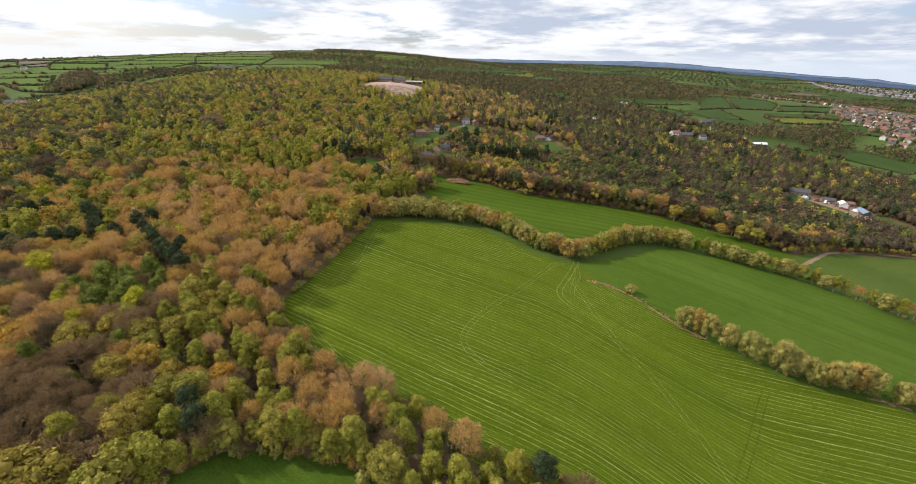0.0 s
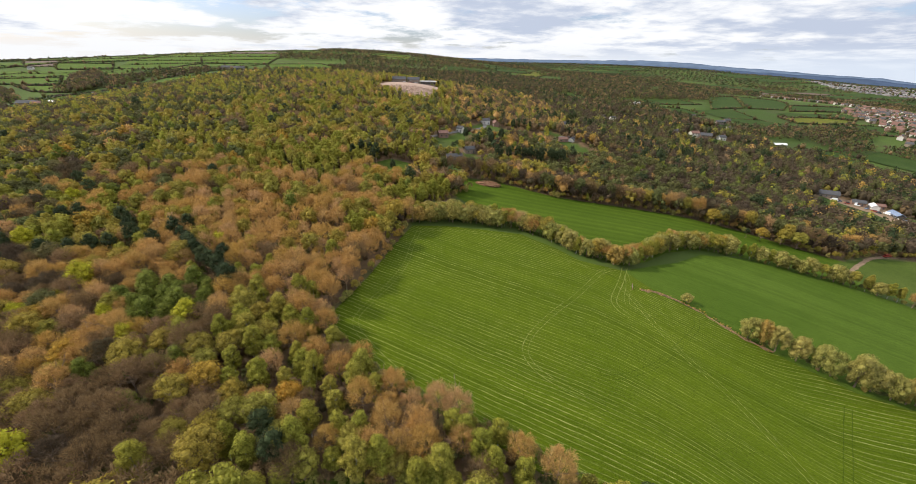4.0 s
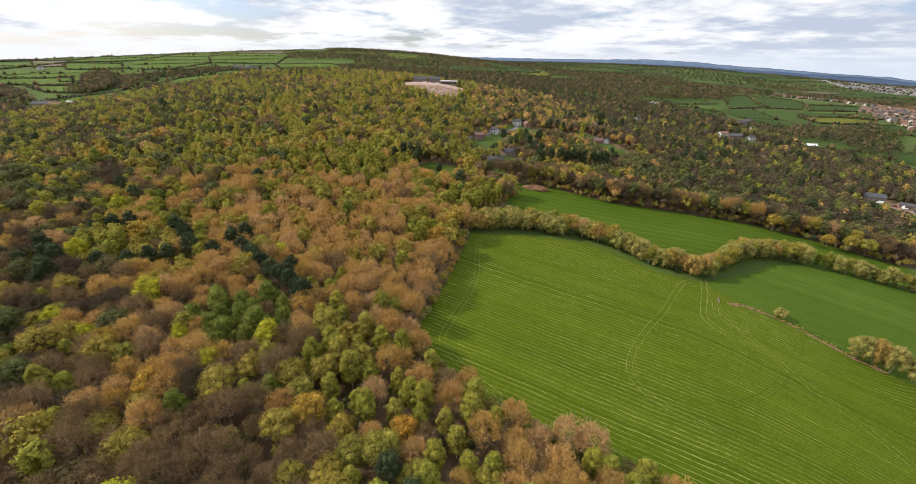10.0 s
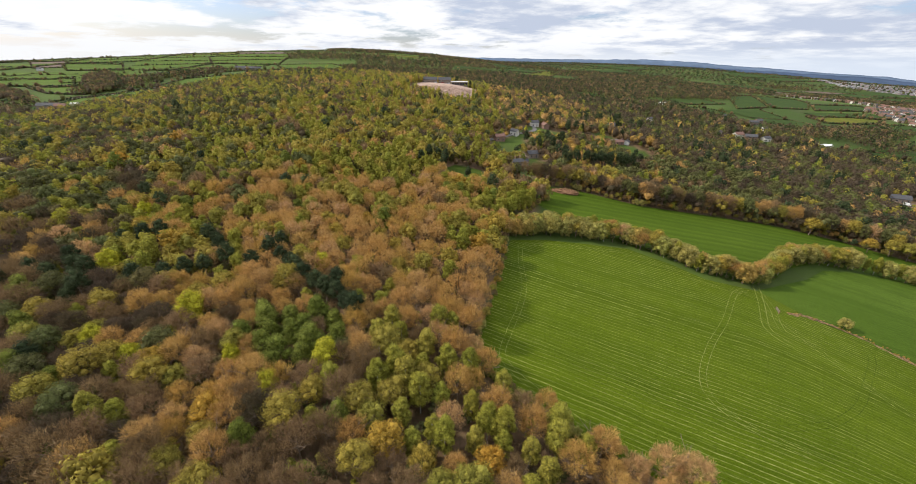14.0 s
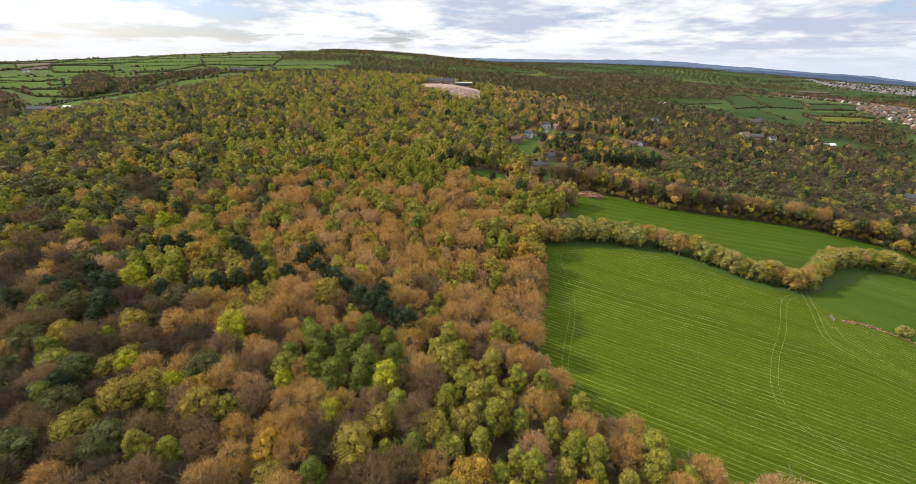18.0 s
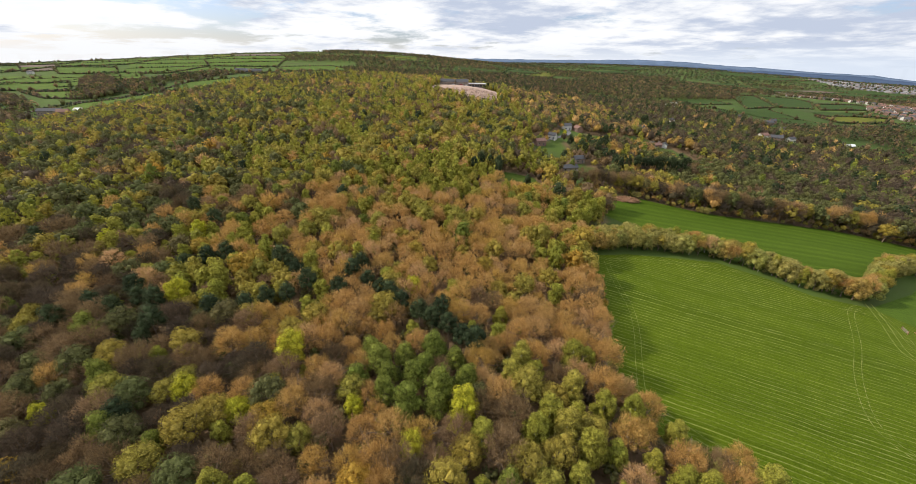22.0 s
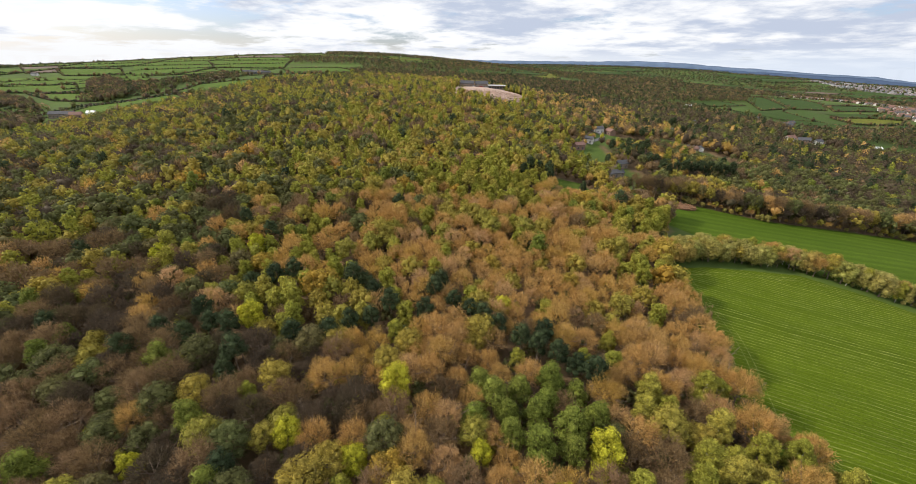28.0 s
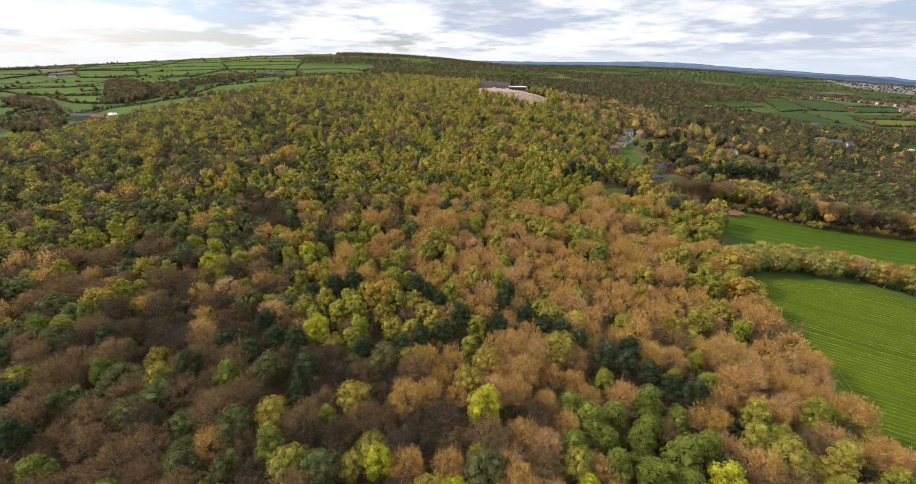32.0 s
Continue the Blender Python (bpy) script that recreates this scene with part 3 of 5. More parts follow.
KINDS = list(SPECIES)
NEAR_CROWN = {k: [mesh_of(k + "_crown", *crown(k, 3), LEAF[k]) for _ in range(4)] for k in KINDS}
NEAR_STEM = {k: [mesh_of(k + "_trunk", *stem(k), BARK_PALE if k == "birch" else BARK) for _ in range(2)] for k in KINDS}
CROWNS = {"near": {k: [crown(k, 2) for _ in range(8)] for k in KINDS}, "far": {k: [crown(k, 1) for _ in range(6)] for k in KINDS},
          "remote": {k: [crown(k, 0.5) for _ in range(6)] for k in KINDS}, "distant": {k: [crown(k, 0) for _ in range(6)] for k in KINDS}, "hedge": {k: [bush() for _ in range(6)] for k in KINDS}}
TREE_WORDS = {
    "birch": ("birch_tree", "upright birch with fresh pale green leaf clumps"),
    "bare": ("oak_tree", "broad still leafless oak with brown twigs"),
    "sallow": ("hedge_tree", "round pale olive hedge tree in young leaf"),
    "ash": ("ash_tree", "bare grey-brown ash with fine upright twigs"),
    "alder": ("alder_tree", "round olive tree in young leaf, darkened for cloud shade"),
    "leafing": ("oak_tree", "broad oak coming into ochre young leaf"),
    "pine": ("pine_tree", "dark green pine with dense needle clumps"),
    "larch": ("larch_tree", "soft mid-green conifer with feathery boughs"),
    "hazel": ("hazel_tree", "round leafless tree, brown twigs darkened for cloud shade"),
    "lime": ("maple_tree", "bright yellow-green tree in full spring leaf"),
}


def tree(kind, x, y, size, group, wide=1.0, tall=1.0):
    name, label = TREE_WORDS[kind]
    ob = tagged(new(name), label, "tree", group)
    ob.matrix_world = pose(x, y, float(ground(x, y)) - 0.05, 0, 0, rng.uniform(0, 360)) @ Matrix.Diagonal((size * wide, size * wide, size * tall, 1))
    for part_name, meshes in (("trunk", NEAR_STEM[kind]), ("crown", NEAR_CROWN[kind])):
        p = new(part_name, meshes[int(rng.integers(len(meshes)))])
        p.parent = ob
    return ob


WOODS = {}      # (tier, kind): list of (x, y, size, tint)


def plant(tier, kind, x, y, size, tint, tall=1.0):
    WOODS.setdefault((tier, kind), []).append((x, y, size, tint, tall))


def clumps(x, y, scale, seed):
    return noise.noise(Vector((x / scale, y / scale, seed * 7.3)))


# stands of one kind: x, y, radius, kind, share
STANDS = [
    (-115, 205, 62, "bare", 0.72), (-115, 205, 62, "leafing", 0.20), (-78, 160, 34, "bare", 0.62), (-145, 138, 34, "bare", 0.62), (-82, 130, 26, "bare", 0.4), (-188, 215, 38, "bare", 0.38),
    (-72, 268, 30, "bare", 0.6), (-128, 84, 36, "ash", 0.30), (-120, 100, 30, "bare", 0.15), (-100, 62, 24, "ash", 0.55), (-62, 84, 24, "birch", 0.4), (-58, 90, 26, "bare", 0.35), (-250, 125, 34, "ash", 0.4), (-60, 98, 14, "birch", 0.3), (-86, 104, 20, "birch", 0.4),
    (-30, 66, 26, "birch", 0.65), (6, 52, 18, "birch", 0.6), (-32, 80, 12, "bare", 0.7), (-10, 72, 10, "bare", 0.6),
    (-26, 235, 22, "birch", 0.85), (-50, 225, 16, "birch", 0.7), (-38, 206, 12, "birch", 0.6), (-120, 274, 30, "birch", 0.5), (-104, 278, 34, "birch", 0.7), (-60, 192, 14, "birch", 0.5), (-205, 178, 24, "birch", 0.6),
    (70, 330, 36, "alder", 0.6), (125, 300, 40, "alder", 0.6), (70, 276, 22, "hazel", 0.6), (170, 262, 34, "hazel", 0.5), (30, 305, 20, "leafing", 0.5),
]
DARK_PINES = [(-170, 171), (-166, 165), (-144, 172), (-140, 161), (-131, 153), (-127, 149), (-121, 144), (-117, 141), (-112, 138), (-108, 134), (-200, 172), (-195, 175), (-207, 170), (-174, 173),
              (-224, 148), (-216, 146), (-211, 151), (-205, 149), (-216, 156), (-171, 151), (-176, 147), (-160, 159), (-149, 156), (-186, 146), (-114, 146), (-104, 131), (-229, 141), (-165, 153), (-146, 166), (-135, 157)]
GREEN_PINES = [(-131, 126), (-124, 128), (-116, 130), (-110, 127), (-121, 121), (-114, 117), (-128, 116), (-115, 112), (-136, 120), (-122, 113), (-118, 124), (-107, 120), (-134, 131), (-128, 122)]
SPECIALS = [("lime", -155, 128, 1.12), ("lime", -201, 154, 1.05), ("leafing", -97, 177, 0.9), ("leafing", -94, 160, 0.95), ("lime", -135, 112, 0.72), ("lime", -110, 108, 0.7), ("lime", -120, 101, 0.85),
            ("larch", -113, 88, 0.62), ("larch", -159, 83, 0.7), ("larch", -103, 79, 0.75), ("lime", -157, 119, 0.7), ("leafing", -60, 70, 1.0), ("larch", -177, 103, 0.8), ("lime", -208, 111, 0.7)]


def kind_here(x, y):
    w = {"birch": 0.30, "bare": 0.15, "ash": 0.11, "leafing": 0.37, "pine": 0.02, "larch": 0.03, "lime": 0.01, "sallow": 0.0, "alder": 0.0, "hazel": 0.0}
    if x > -30 and y > 215:
        w = {"birch": 0.08, "bare": 0.15, "ash": 0.22, "leafing": 0.11, "pine": 0.05, "larch": 0.02, "lime": 0.0, "sallow": 0.0, "alder": 0.20, "hazel": 0.17}
        # mostly the darkened kinds further east, to imitate cloud shade on the valley
        if x > 120:
            w = {"birch": 0.02, "bare": 0.02, "ash": 0.02, "leafing": 0.05, "pine": 0.09, "larch": 0.02, "lime": 0.0, "sallow": 0.0, "alder": 0.32, "hazel": 0.46}
    elif y > 200 and x < -150 or y > 300:
        # the darkened kinds prevail in the west, to dim that side
        w = {"birch": 0.38, "bare": 0.04, "ash": 0.08, "leafing": 0.30, "pine": 0.01, "larch": 0.03, "lime": 0.0, "sallow": 0.0, "alder": 0.17 + (0.55 if x < -235 else 0.0), "hazel": 0.04 + (0.15 if x < -235 else 0.0)}
    elif y < 205 and x < -210 or y < 150 and x < -175:
        w = {"birch": 0.06, "bare": 0.08, "ash": 0.28, "leafing": 0.12, "pine": 0.04, "larch": 0.05, "lime": 0.01, "sallow": 0.0, "alder": 0.20, "hazel": 0.20}
    elif y < 130 and x < -95:
        w = {"birch": 0.06, "bare": 0.11, "ash": 0.40, "leafing": 0.13, "pine": 0.01, "larch": 0.06, "lime": 0.04, "sallow": 0.0, "alder": 0.05, "hazel": 0.18}
    c = clumps(x, y, 24.0, 1)
    w["birch"] *= math.exp(2.4 * c)
    w["bare"] *= math.exp(-1.6 * c + 1.2 * clumps(x, y, 45.0, 2))
    w["alder"] *= math.exp(1.5 * c)
    w["ash"] *= math.exp(2.0 * clumps(x, y, 38.0, 8))
    w["hazel"] *= math.exp(-1.8 * c + 1.5 * clumps(x, y, 60.0, 11))
    w["pine"] *= math.exp(3.0 * clumps(x, y, 40.0, 3))
    total = sum(w.values())
    w = {q: v / total for q, v in w.items()}
    for sx, sy, r, k, share in STANDS:
        d = ((x - sx) ** 2 + (y - sy) ** 2) / (r * r)
        f = share * math.exp(-d * d)
        w = {q: v * (1 - f) for q, v in w.items()}
        w[k] += f
    p = np.array([w[k] for k in KINDS])
    return KINDS[int(rng.choice(len(KINDS), p=p / p.sum()))]


taken = [(x, y, 3.4) for x, y in DARK_PINES + GREEN_PINES] + [(x, y, 3.4 * s) for _, x, y, s in SPECIALS]
for x, y in DARK_PINES:
    tree("pine", x, y, rng.uniform(0.95, 1.15), "pines in the wood")
for x, y in GREEN_PINES:
    tree("larch", x, y, rng.uniform(0.85, 1.1), "green conifer stand", wide=1.15)
for k, x, y, s in SPECIALS:
    tree(k, x, y, s, "trees of the wood", tall=1.12 if k == "lime" else 1.0)


def lattice(x0, x1, y0, y1, step, jitter):
    gx, gy = np.meshgrid(np.arange(x0, x1, step), np.arange(y0, y1, step * 0.87))
    gx = gx + (np.arange(gx.shape[0])[:, None] % 2) * step * 0.5
    gx = gx + rng.uniform(-jitter, jitter, gx.shape) * step
    gy = gy + rng.uniform(-jitter, jitter, gy.shape) * step
    return gx.ravel(), gy.ravel()


HERO_PLOT = [(-300, 150), (-250, 112), (-214, 98), (-150, 78), (-90, 58), (-40, 60), (30, 44), (44, 46), (10, 66), (-20, 84), (-54, 108), (-64, 122), (-54, 150), (-70, 150), (-110, 150), (-170, 150), (-214, 150), (-260, 165)]


def build_wood():
    gx, gy = lattice(-900, 640, -120, 860, 6.6, 0.27)
    ok = clear_ground(gx, gy) & (gy > -60) & (gx > -760)
    tx, ty, tr = np.array(taken).T
    gx, gy = gx[ok], gy[ok]
    hero = inside(HERO_PLOT, gx, gy)
    edge = away(WOOD_EDGE, gx, gy, True)
    count = 0
    for x, y, h, e in zip(gx, gy, hero, edge):
        if e < (1.4 if x < -40 and 60 < y < 200 else 0.7) or np.any(np.hypot(tx - x, ty - y) < tr):
            continue
        far = math.hypot(x + 120, y - 40)
        if far > 520 and rng.uniform() < 0.2:
            continue
        k = kind_here(x, y)
        s = rng.uniform(0.86, 1.20) * (1.0 + 0.12 * clumps(x, y, 30.0, 4))
        if -150 < x < -15 and 455 < y < 536:
            s *= 0.8
        if any(((x - hx) / (rx + 7)) ** 2 + ((y - hy) / (ry + 10)) ** 2 < 1 for hx, hy, rx, ry in GLADES[:7]):
            s *= 0.72
        if e < 7:
            s *= 1.04
        unseen = y < 43 - 0.40 * (x + 99) if x < -70 else False
        unseen = unseen or x < -350 - 1.1 * (y - 100)
        if unseen:
            plant("far" if x > -200 and y > -30 else "remote" if x > -420 else "distant", k, x, y, s, rng.uniform())
        elif h and count < 420:
            tree(k, x, y, s, "trees of the wood")
            count += 1
        else:
            plant("near" if far < 235 else "far" if far < 440 else "remote", k, x, y, s * (0.92 if far > 300 else 1.0), rng.uniform() if far < 300 else rng.uniform(0.2, 0.7))


build_wood()


def build_understorey():
    """Low growth that fills the gaps between the trunks."""
    gx, gy = lattice(-420, 330, 40, 330, 6.6, 0.3)
    ok = clear_ground(gx, gy) & (away(WOOD_EDGE, gx, gy, True) > 1.5) & (gy > 47 - 0.40 * (gx + 99)) & (gx > -350 - 1.1 * (gy - 100))
    for x, y in zip(gx[ok], gy[ok]):
        close = math.hypot(x + 100, y - 60) < 140
        plant("far" if close else "remote", ("ash", "alder", "hazel", "alder", "birch", "ash")[int(rng.integers(6))], x, y, rng.uniform(0.42, 0.66), rng.uniform())


build_understorey()


def along(line, step):
    pts = []
    for (x0, y0), (x1, y1) in zip(line, line[1:]):
        n = max(1, int(math.hypot(x1 - x0, y1 - y0) / step))
        pts += [(x0 + (x1 - x0) * i / n, y0 + (y1 - y0) * i / n) for i in range(n)]
    return pts


# tree belts between the fields
for x, y in along([(-66, 56), (-54, 65), (-42, 67), (-24, 63), (-4, 52), (14, 41), (36, 27)], 4.2):
    tree(("birch", "birch", "birch", "leafing")[int(rng.integers(4))], x, y + rng.uniform(-0.8, 0.8), rng.uniform(0.66, 0.86), "birch belt by the near meadow", wide=1.25)
for line, step, rows, low, high, group in ((HEDGEROW, 3.6, 2, 1.0, 1.3, "trees of the field hedge"), (HEDGEROW_EAST, 4.3, 1, 0.92, 1.25, "trees of the far hedge")):
    for x, y in along(line, step):
        for q in range(rows + (1 if x < 34 and rows > 1 else 0)):
            k = ("sallow", "sallow", "birch", "leafing", "sallow", "bare", "sallow", "birch")[int(rng.integers(8))]
            tree(k, x + rng.uniform(-1.6, 1.6), y + 3.0 * q + rng.uniform(-1.0, 1.0), rng.uniform(low, high) * (0.72 if k != "sallow" else 1.0), group, wide=rng.uniform(0.9, 1.1))
for x, y in along(DIVIDE, 4.6):
    if 145 < x < 152 or 127 < x < 129:
        continue
    tree("sallow", x + rng.uniform(-1.2, 1.2), y + rng.uniform(-1, 1), rng.uniform(0.82, 1.12), "trees of the middle hedge", wide=rng.uniform(0.9, 1.15), tall=rng.uniform(1.2, 1.5))
for x, y in along([(-30, 284), (9, 287), (50, 268.5), (90, 262), (131, 258), (167, 246), (190, 232), (215, 222)], 4.6):
    k = ("ash", "bare", "hazel", "ash", "alder", "leafing")[int(rng.integers(6))]
    tree(k, x + rng.uniform(-1, 1), y + rng.uniform(0, 1.5), rng.uniform(0.9, 1.1), "trees at the meadow's edge", tall=1.25)
# low growth at the foot of the hedges
for line in (HEDGEROW, HEDGEROW_EAST, DIVIDE):
    for x, y in along(line, 2.0):
        if rng.uniform() < 0.85:
            plant("near", ("ash", "sallow", "alder")[int(rng.integers(3))], x + rng.uniform(-1.4, 1.4), y + rng.uniform(-1.2, 1.2), rng.uniform(0.14, 0.34), rng.uniform())
# bushes along the foot of the wood
for i, (x, y) in enumerate(along(WOOD_EDGE[18:], 2.6)):
    k = ("ash", "sallow", "bare", "leafing")[int(rng.integers(4))]
    plant("near", k, x + rng.uniform(-1, 1), y + rng.uniform(0, 2.0), rng.uniform(0.30, 0.52), rng.uniform())


def build_woods():
    for (tier, kind), rows in WOODS.items():
        shapes = CROWNS[tier][kind]
        vs, fs, ts, k = [], [], [], 0
        arr = np.array(rows)
        zs = ground(arr[:, 0], arr[:, 1])
        for (x, y, s, tint, tall), z in zip(rows, zs):
            v, f = shapes[int(rng.integers(len(shapes)))]
            a = rng.uniform(0, 2 * np.pi)
            c, n = np.cos(a) * s, np.sin(a) * s
            w = np.stack([v[:, 0] * c - v[:, 1] * n + x, v[:, 0] * n + v[:, 1] * c + y, v[:, 2] * s * tall * rng.uniform(0.9, 1.1) + z], 1)
            vs.append(w)
            fs.append(f + k)
            ts.append(np.full(len(v), tint, np.float32))
            k += len(v)
        v, f, t = np.concatenate(vs).astype(np.float32), np.concatenate(fs).astype(np.int32), np.concatenate(ts)
        me = bpy.data.meshes.new("woodland")
        me.vertices.add(len(v))
        me.vertices.foreach_set("co", v.ravel())
        me.loops.add(len(f) * 3)
        me.loops.foreach_set("vertex_index", f.ravel())
        me.polygons.add(len(f))
        me.polygons.foreach_set("loop_start", np.arange(0, len(f) * 3, 3, dtype=np.int32))
        me.update(calc_edges=True)
        me.attributes.new("tint", "FLOAT", "POINT").data.foreach_set("value", t)
        me.materials.append(LEAFJ[kind])
        words = {"birch": "fresh pale green birch woodland", "bare": "brown leafless oak woodland", "sallow": "pale olive bushes in young leaf", "ash": "bare grey-brown ash woodland", "leafing": "ochre oak woodland coming into leaf", "alder": "olive brown mixed woodland darkened for cloud shade", "hazel": "brown leafless woodland darkened for cloud shade", "pine": "dark green pine woodland",
                 "larch": "soft green conifer woodland", "lime": "bright yellow-green spring woodland"}[kind]
        tagged(new(kind + "_woodland", me), words + {"near": " close by", "far": " on the far slopes", "remote": " on the far hill", "distant": " scattered over the distant country", "hedge": " grown as hedges"}[tier], "woodland", kind="stuff")
        print("woods", tier, kind, len(rows), len(f))


# ---------------------------------------------------------------- the country around


def part(name, bm, material, parent, label=""):
    me = bpy.data.meshes.new(name)
    bm.to_mesh(me)
    bm.free()
    me.materials.append(material)
    ob = new(name, me)
    ob.parent = parent
    return tagged(ob, label)


def box(bm, x0, x1, y0, y1, z0, z1, bevel=0.0):
    r = bmesh.ops.create_cube(bm, size=1.0)
    for v in r["verts"]:
        v.co = ((x0 + x1) / 2 + v.co.x * (x1 - x0), (y0 + y1) / 2 + v.co.y * (y1 - y0), (z0 + z1) / 2 + v.co.z * (z1 - z0))
    if bevel:
        edges = list({e for v in r["verts"] for e in v.link_edges})
        bmesh.ops.bevel(bm, geom=edges, offset=bevel, segments=1, affect="EDGES")
    return bm


def boxed(*args, bevel=0.0):
    return box(bmesh.new(), *args, bevel=bevel)


def at(x, y, turn=0.0, lift=0.0):
    return pose(x, y, float(ground(x, y)) + lift, 0, 0, turn)


PASTURE = grass_material("hedged_pasture", (0.066, 0.108, 0.020), (0.112, 0.158, 0.030), (0.2, 0.25, 0.08), 3.0)
# darker copy of the pasture for the valley, cloud shade put into its colour
PASTURE_SHADED = grass_material("cloud_shaded_pasture", (0.036, 0.064, 0.016), (0.056, 0.086, 0.022), (0.2, 0.25, 0.08), 3.0)
RAPE = grass_material("flowering_crop", (0.09, 0.11, 0.02), (0.16, 0.155, 0.025), (0.4, 0.35, 0.03), 3.0)
PLOUGH = plain("ploughed_soil", (0.105, 0.070, 0.048), 0.95, 0.3, 0.1)


def quarry_material():
    a = Mat("quarry_stone")
    c = a.mix(a.span(a.noise(0.9, 5.0, 0.7), 0.35, 0.65), (0.27, 0.18, 0.135), (0.50, 0.365, 0.285))
    c = a.mix(a.span(a.noise(0.07, 4.0, 0.65), 0.50, 0.64, 0.0, 0.6), c, (0.20, 0.15, 0.10))
    return a.done(c, 0.95, spec=0.15)


STONE_DUST = quarry_material()
EARTH = plain("bare_earth", (0.23, 0.155, 0.095), 0.95, 0.4, 0.6)
TARMAC = plain("lane_tarmac", (0.16, 0.15, 0.14), 0.9, 0.2, 0.5)
BRICK = plain("brick_wall", (0.24, 0.15, 0.11), 0.9, 0.3, 1.2)
RENDERED = plain("white_render", (0.62, 0.59, 0.54), 0.85, 0.12, 0.8)
STONEWALL = plain("stone_wall", (0.24, 0.19, 0.15), 0.9, 0.3, 1.0)
TILE_RED = plain("red_roof_tiles", (0.19, 0.105, 0.08), 0.85, 0.3, 1.5)
SLATE = plain("grey_slates", (0.075, 0.074, 0.076), 0.85, 0.3, 1.5)
PALE_ROOF = plain("pale_metal_roof", (0.72, 0.72, 0.70), 0.5, 0.1, 0.4)
GLASS = plain("dark_window", (0.03, 0.035, 0.04), 0.15, 0.2, 1.0, spec=0.5)
LOGWOOD = plain("brushwood", (0.24, 0.13, 0.07), 0.95, 0.6, 1.6)
WHITE_PAINT = plain("white_vehicle_paint", (0.80, 0.80, 0.79), 0.35, 0.05, 1.0)
BLUE_TARP = plain("blue_sheeting", (0.17, 0.22, 0.31), 0.6, 0.3, 0.8)
RED_PAINT = plain("red_vehicle_paint", (0.28, 0.04, 0.03), 0.4, 0.1, 1.0)
DARK_STEEL = plain("dark_steel", (0.07, 0.075, 0.08), 0.55, 0.3, 1.0)
RUBBER = plain("black_rubber", (0.02, 0.02, 0.02), 0.9, 0.1, 1.0)

# hedged fields on the open side of the hill
NAMED = []


def pasture(name, poly, material, label, lift=0.5):
    NAMED.append(poly)
    sheet(name, poly, 14.0, lift, material, label, "field")


pasture("field_farm", [(-639, 577), (-636, 645), (-555, 672), (-469, 648), (-440, 622), (-490, 560), (-541, 560)], PASTURE, "bright green pasture above a farm")
pasture("field_corner", [(-860, 697), (-810, 703), (-778, 630), (-860, 620)], PASTURE, "bright green hedged pasture in the valley")
pasture("field_valley", [(-775, 650), (-755, 683), (-697, 634), (-712, 598)], PASTURE, "bright green hedged pasture in the valley")
pasture("field_middle", [(-875, 805), (-742, 790), (-660, 684), (-757, 722)], PASTURE, "long bright green pasture below a copse")
pasture("field_upper", [(-1030, 873), (-1010, 925), (-882, 920), (-790, 810), (-929, 819)], PASTURE, "wide green pasture with dark hedges")
pasture("field_lane", [(-620, 708), (-628, 772), (-593, 772), (-566, 700)], PASTURE, "small green pasture beside a lane")
pasture("field_crest", [(-547, 687), (-559, 762), (-495, 770), (-425, 756), (-415, 705), (-471, 655)], PASTURE, "bright green pasture on the crest by the wood")
pasture("field_ridge", [(-462, 808), (-452, 900), (-345, 930), (-300, 800), (-356, 725), (-420, 770)], PASTURE, "bright green pasture on the ridge")
pasture("field_slope", [(-750, 985), (-764, 1190), (-690, 1180), (-650, 1010)], PASTURE, "green sloping pasture with hedges")
pasture("field_long", [(-1251, 1300), (-1061, 1290), (-926, 1115), (-1064, 1105)], PASTURE, "long green pasture under the ridge")
pasture("field_plough", [(-1462, 1420), (-1359, 1440), (-1142, 1186), (-1193, 1150)], PLOUGH, "brown ploughed field with hedges", 0.8)
pasture("field_top", [(-640, 1370), (-492, 1470), (-395, 1360), (-562, 1222)], PASTURE, "bright green field on the ridge", 0.8)
# fields of the valley
pasture("field_terrace", [(725, 1238), (838, 1296), (706, 1057), (664, 985), (550, 925)], PASTURE_SHADED, "green field between valley woods", 0.8)
pasture("field_broad", [(850, 1319), (985, 1303), (915, 1169), (776, 1003), (676, 985), (712, 1055)], PASTURE_SHADED, "broad green field below the houses", 0.8)
pasture("field_yellow", [(667, 875), (769, 905), (872, 910), (776, 832), (663, 815)], RAPE, "green field yellow with flowers", 0.8)
pasture("field_paddock", [(756, 839), (868, 850), (818, 744), (747, 758), (690, 785)], PASTURE_SHADED, "green paddock by the estate", 0.8)
pasture("field_shelf", [(888, 1129), (1139, 1246), (1036, 1092), (782, 990)], PASTURE_SHADED, "green field below the houses, darkened for cloud shade", 0.8)
pasture("field_green", [(590, 1420), (668, 1405), (578, 1246), (520, 1248)], PASTURE_SHADED, "green field among valley woods", 0.8)
pasture("field_ribbon", [(340, 930), (469, 890), (480, 824), (428, 811), (318, 863)], PASTURE_SHADED, "narrow green meadow in the valley", 0.6)
pasture("field_cottage", [(376, 735), (470, 748), (487, 716), (431, 700)], PASTURE_SHADED, "green paddock by cottages", 0.5)
pasture("field_barn", [(481, 588), (556, 600), (566, 563), (500, 550)], PASTURE_SHADED, "green paddock near a long barn", 0.5)
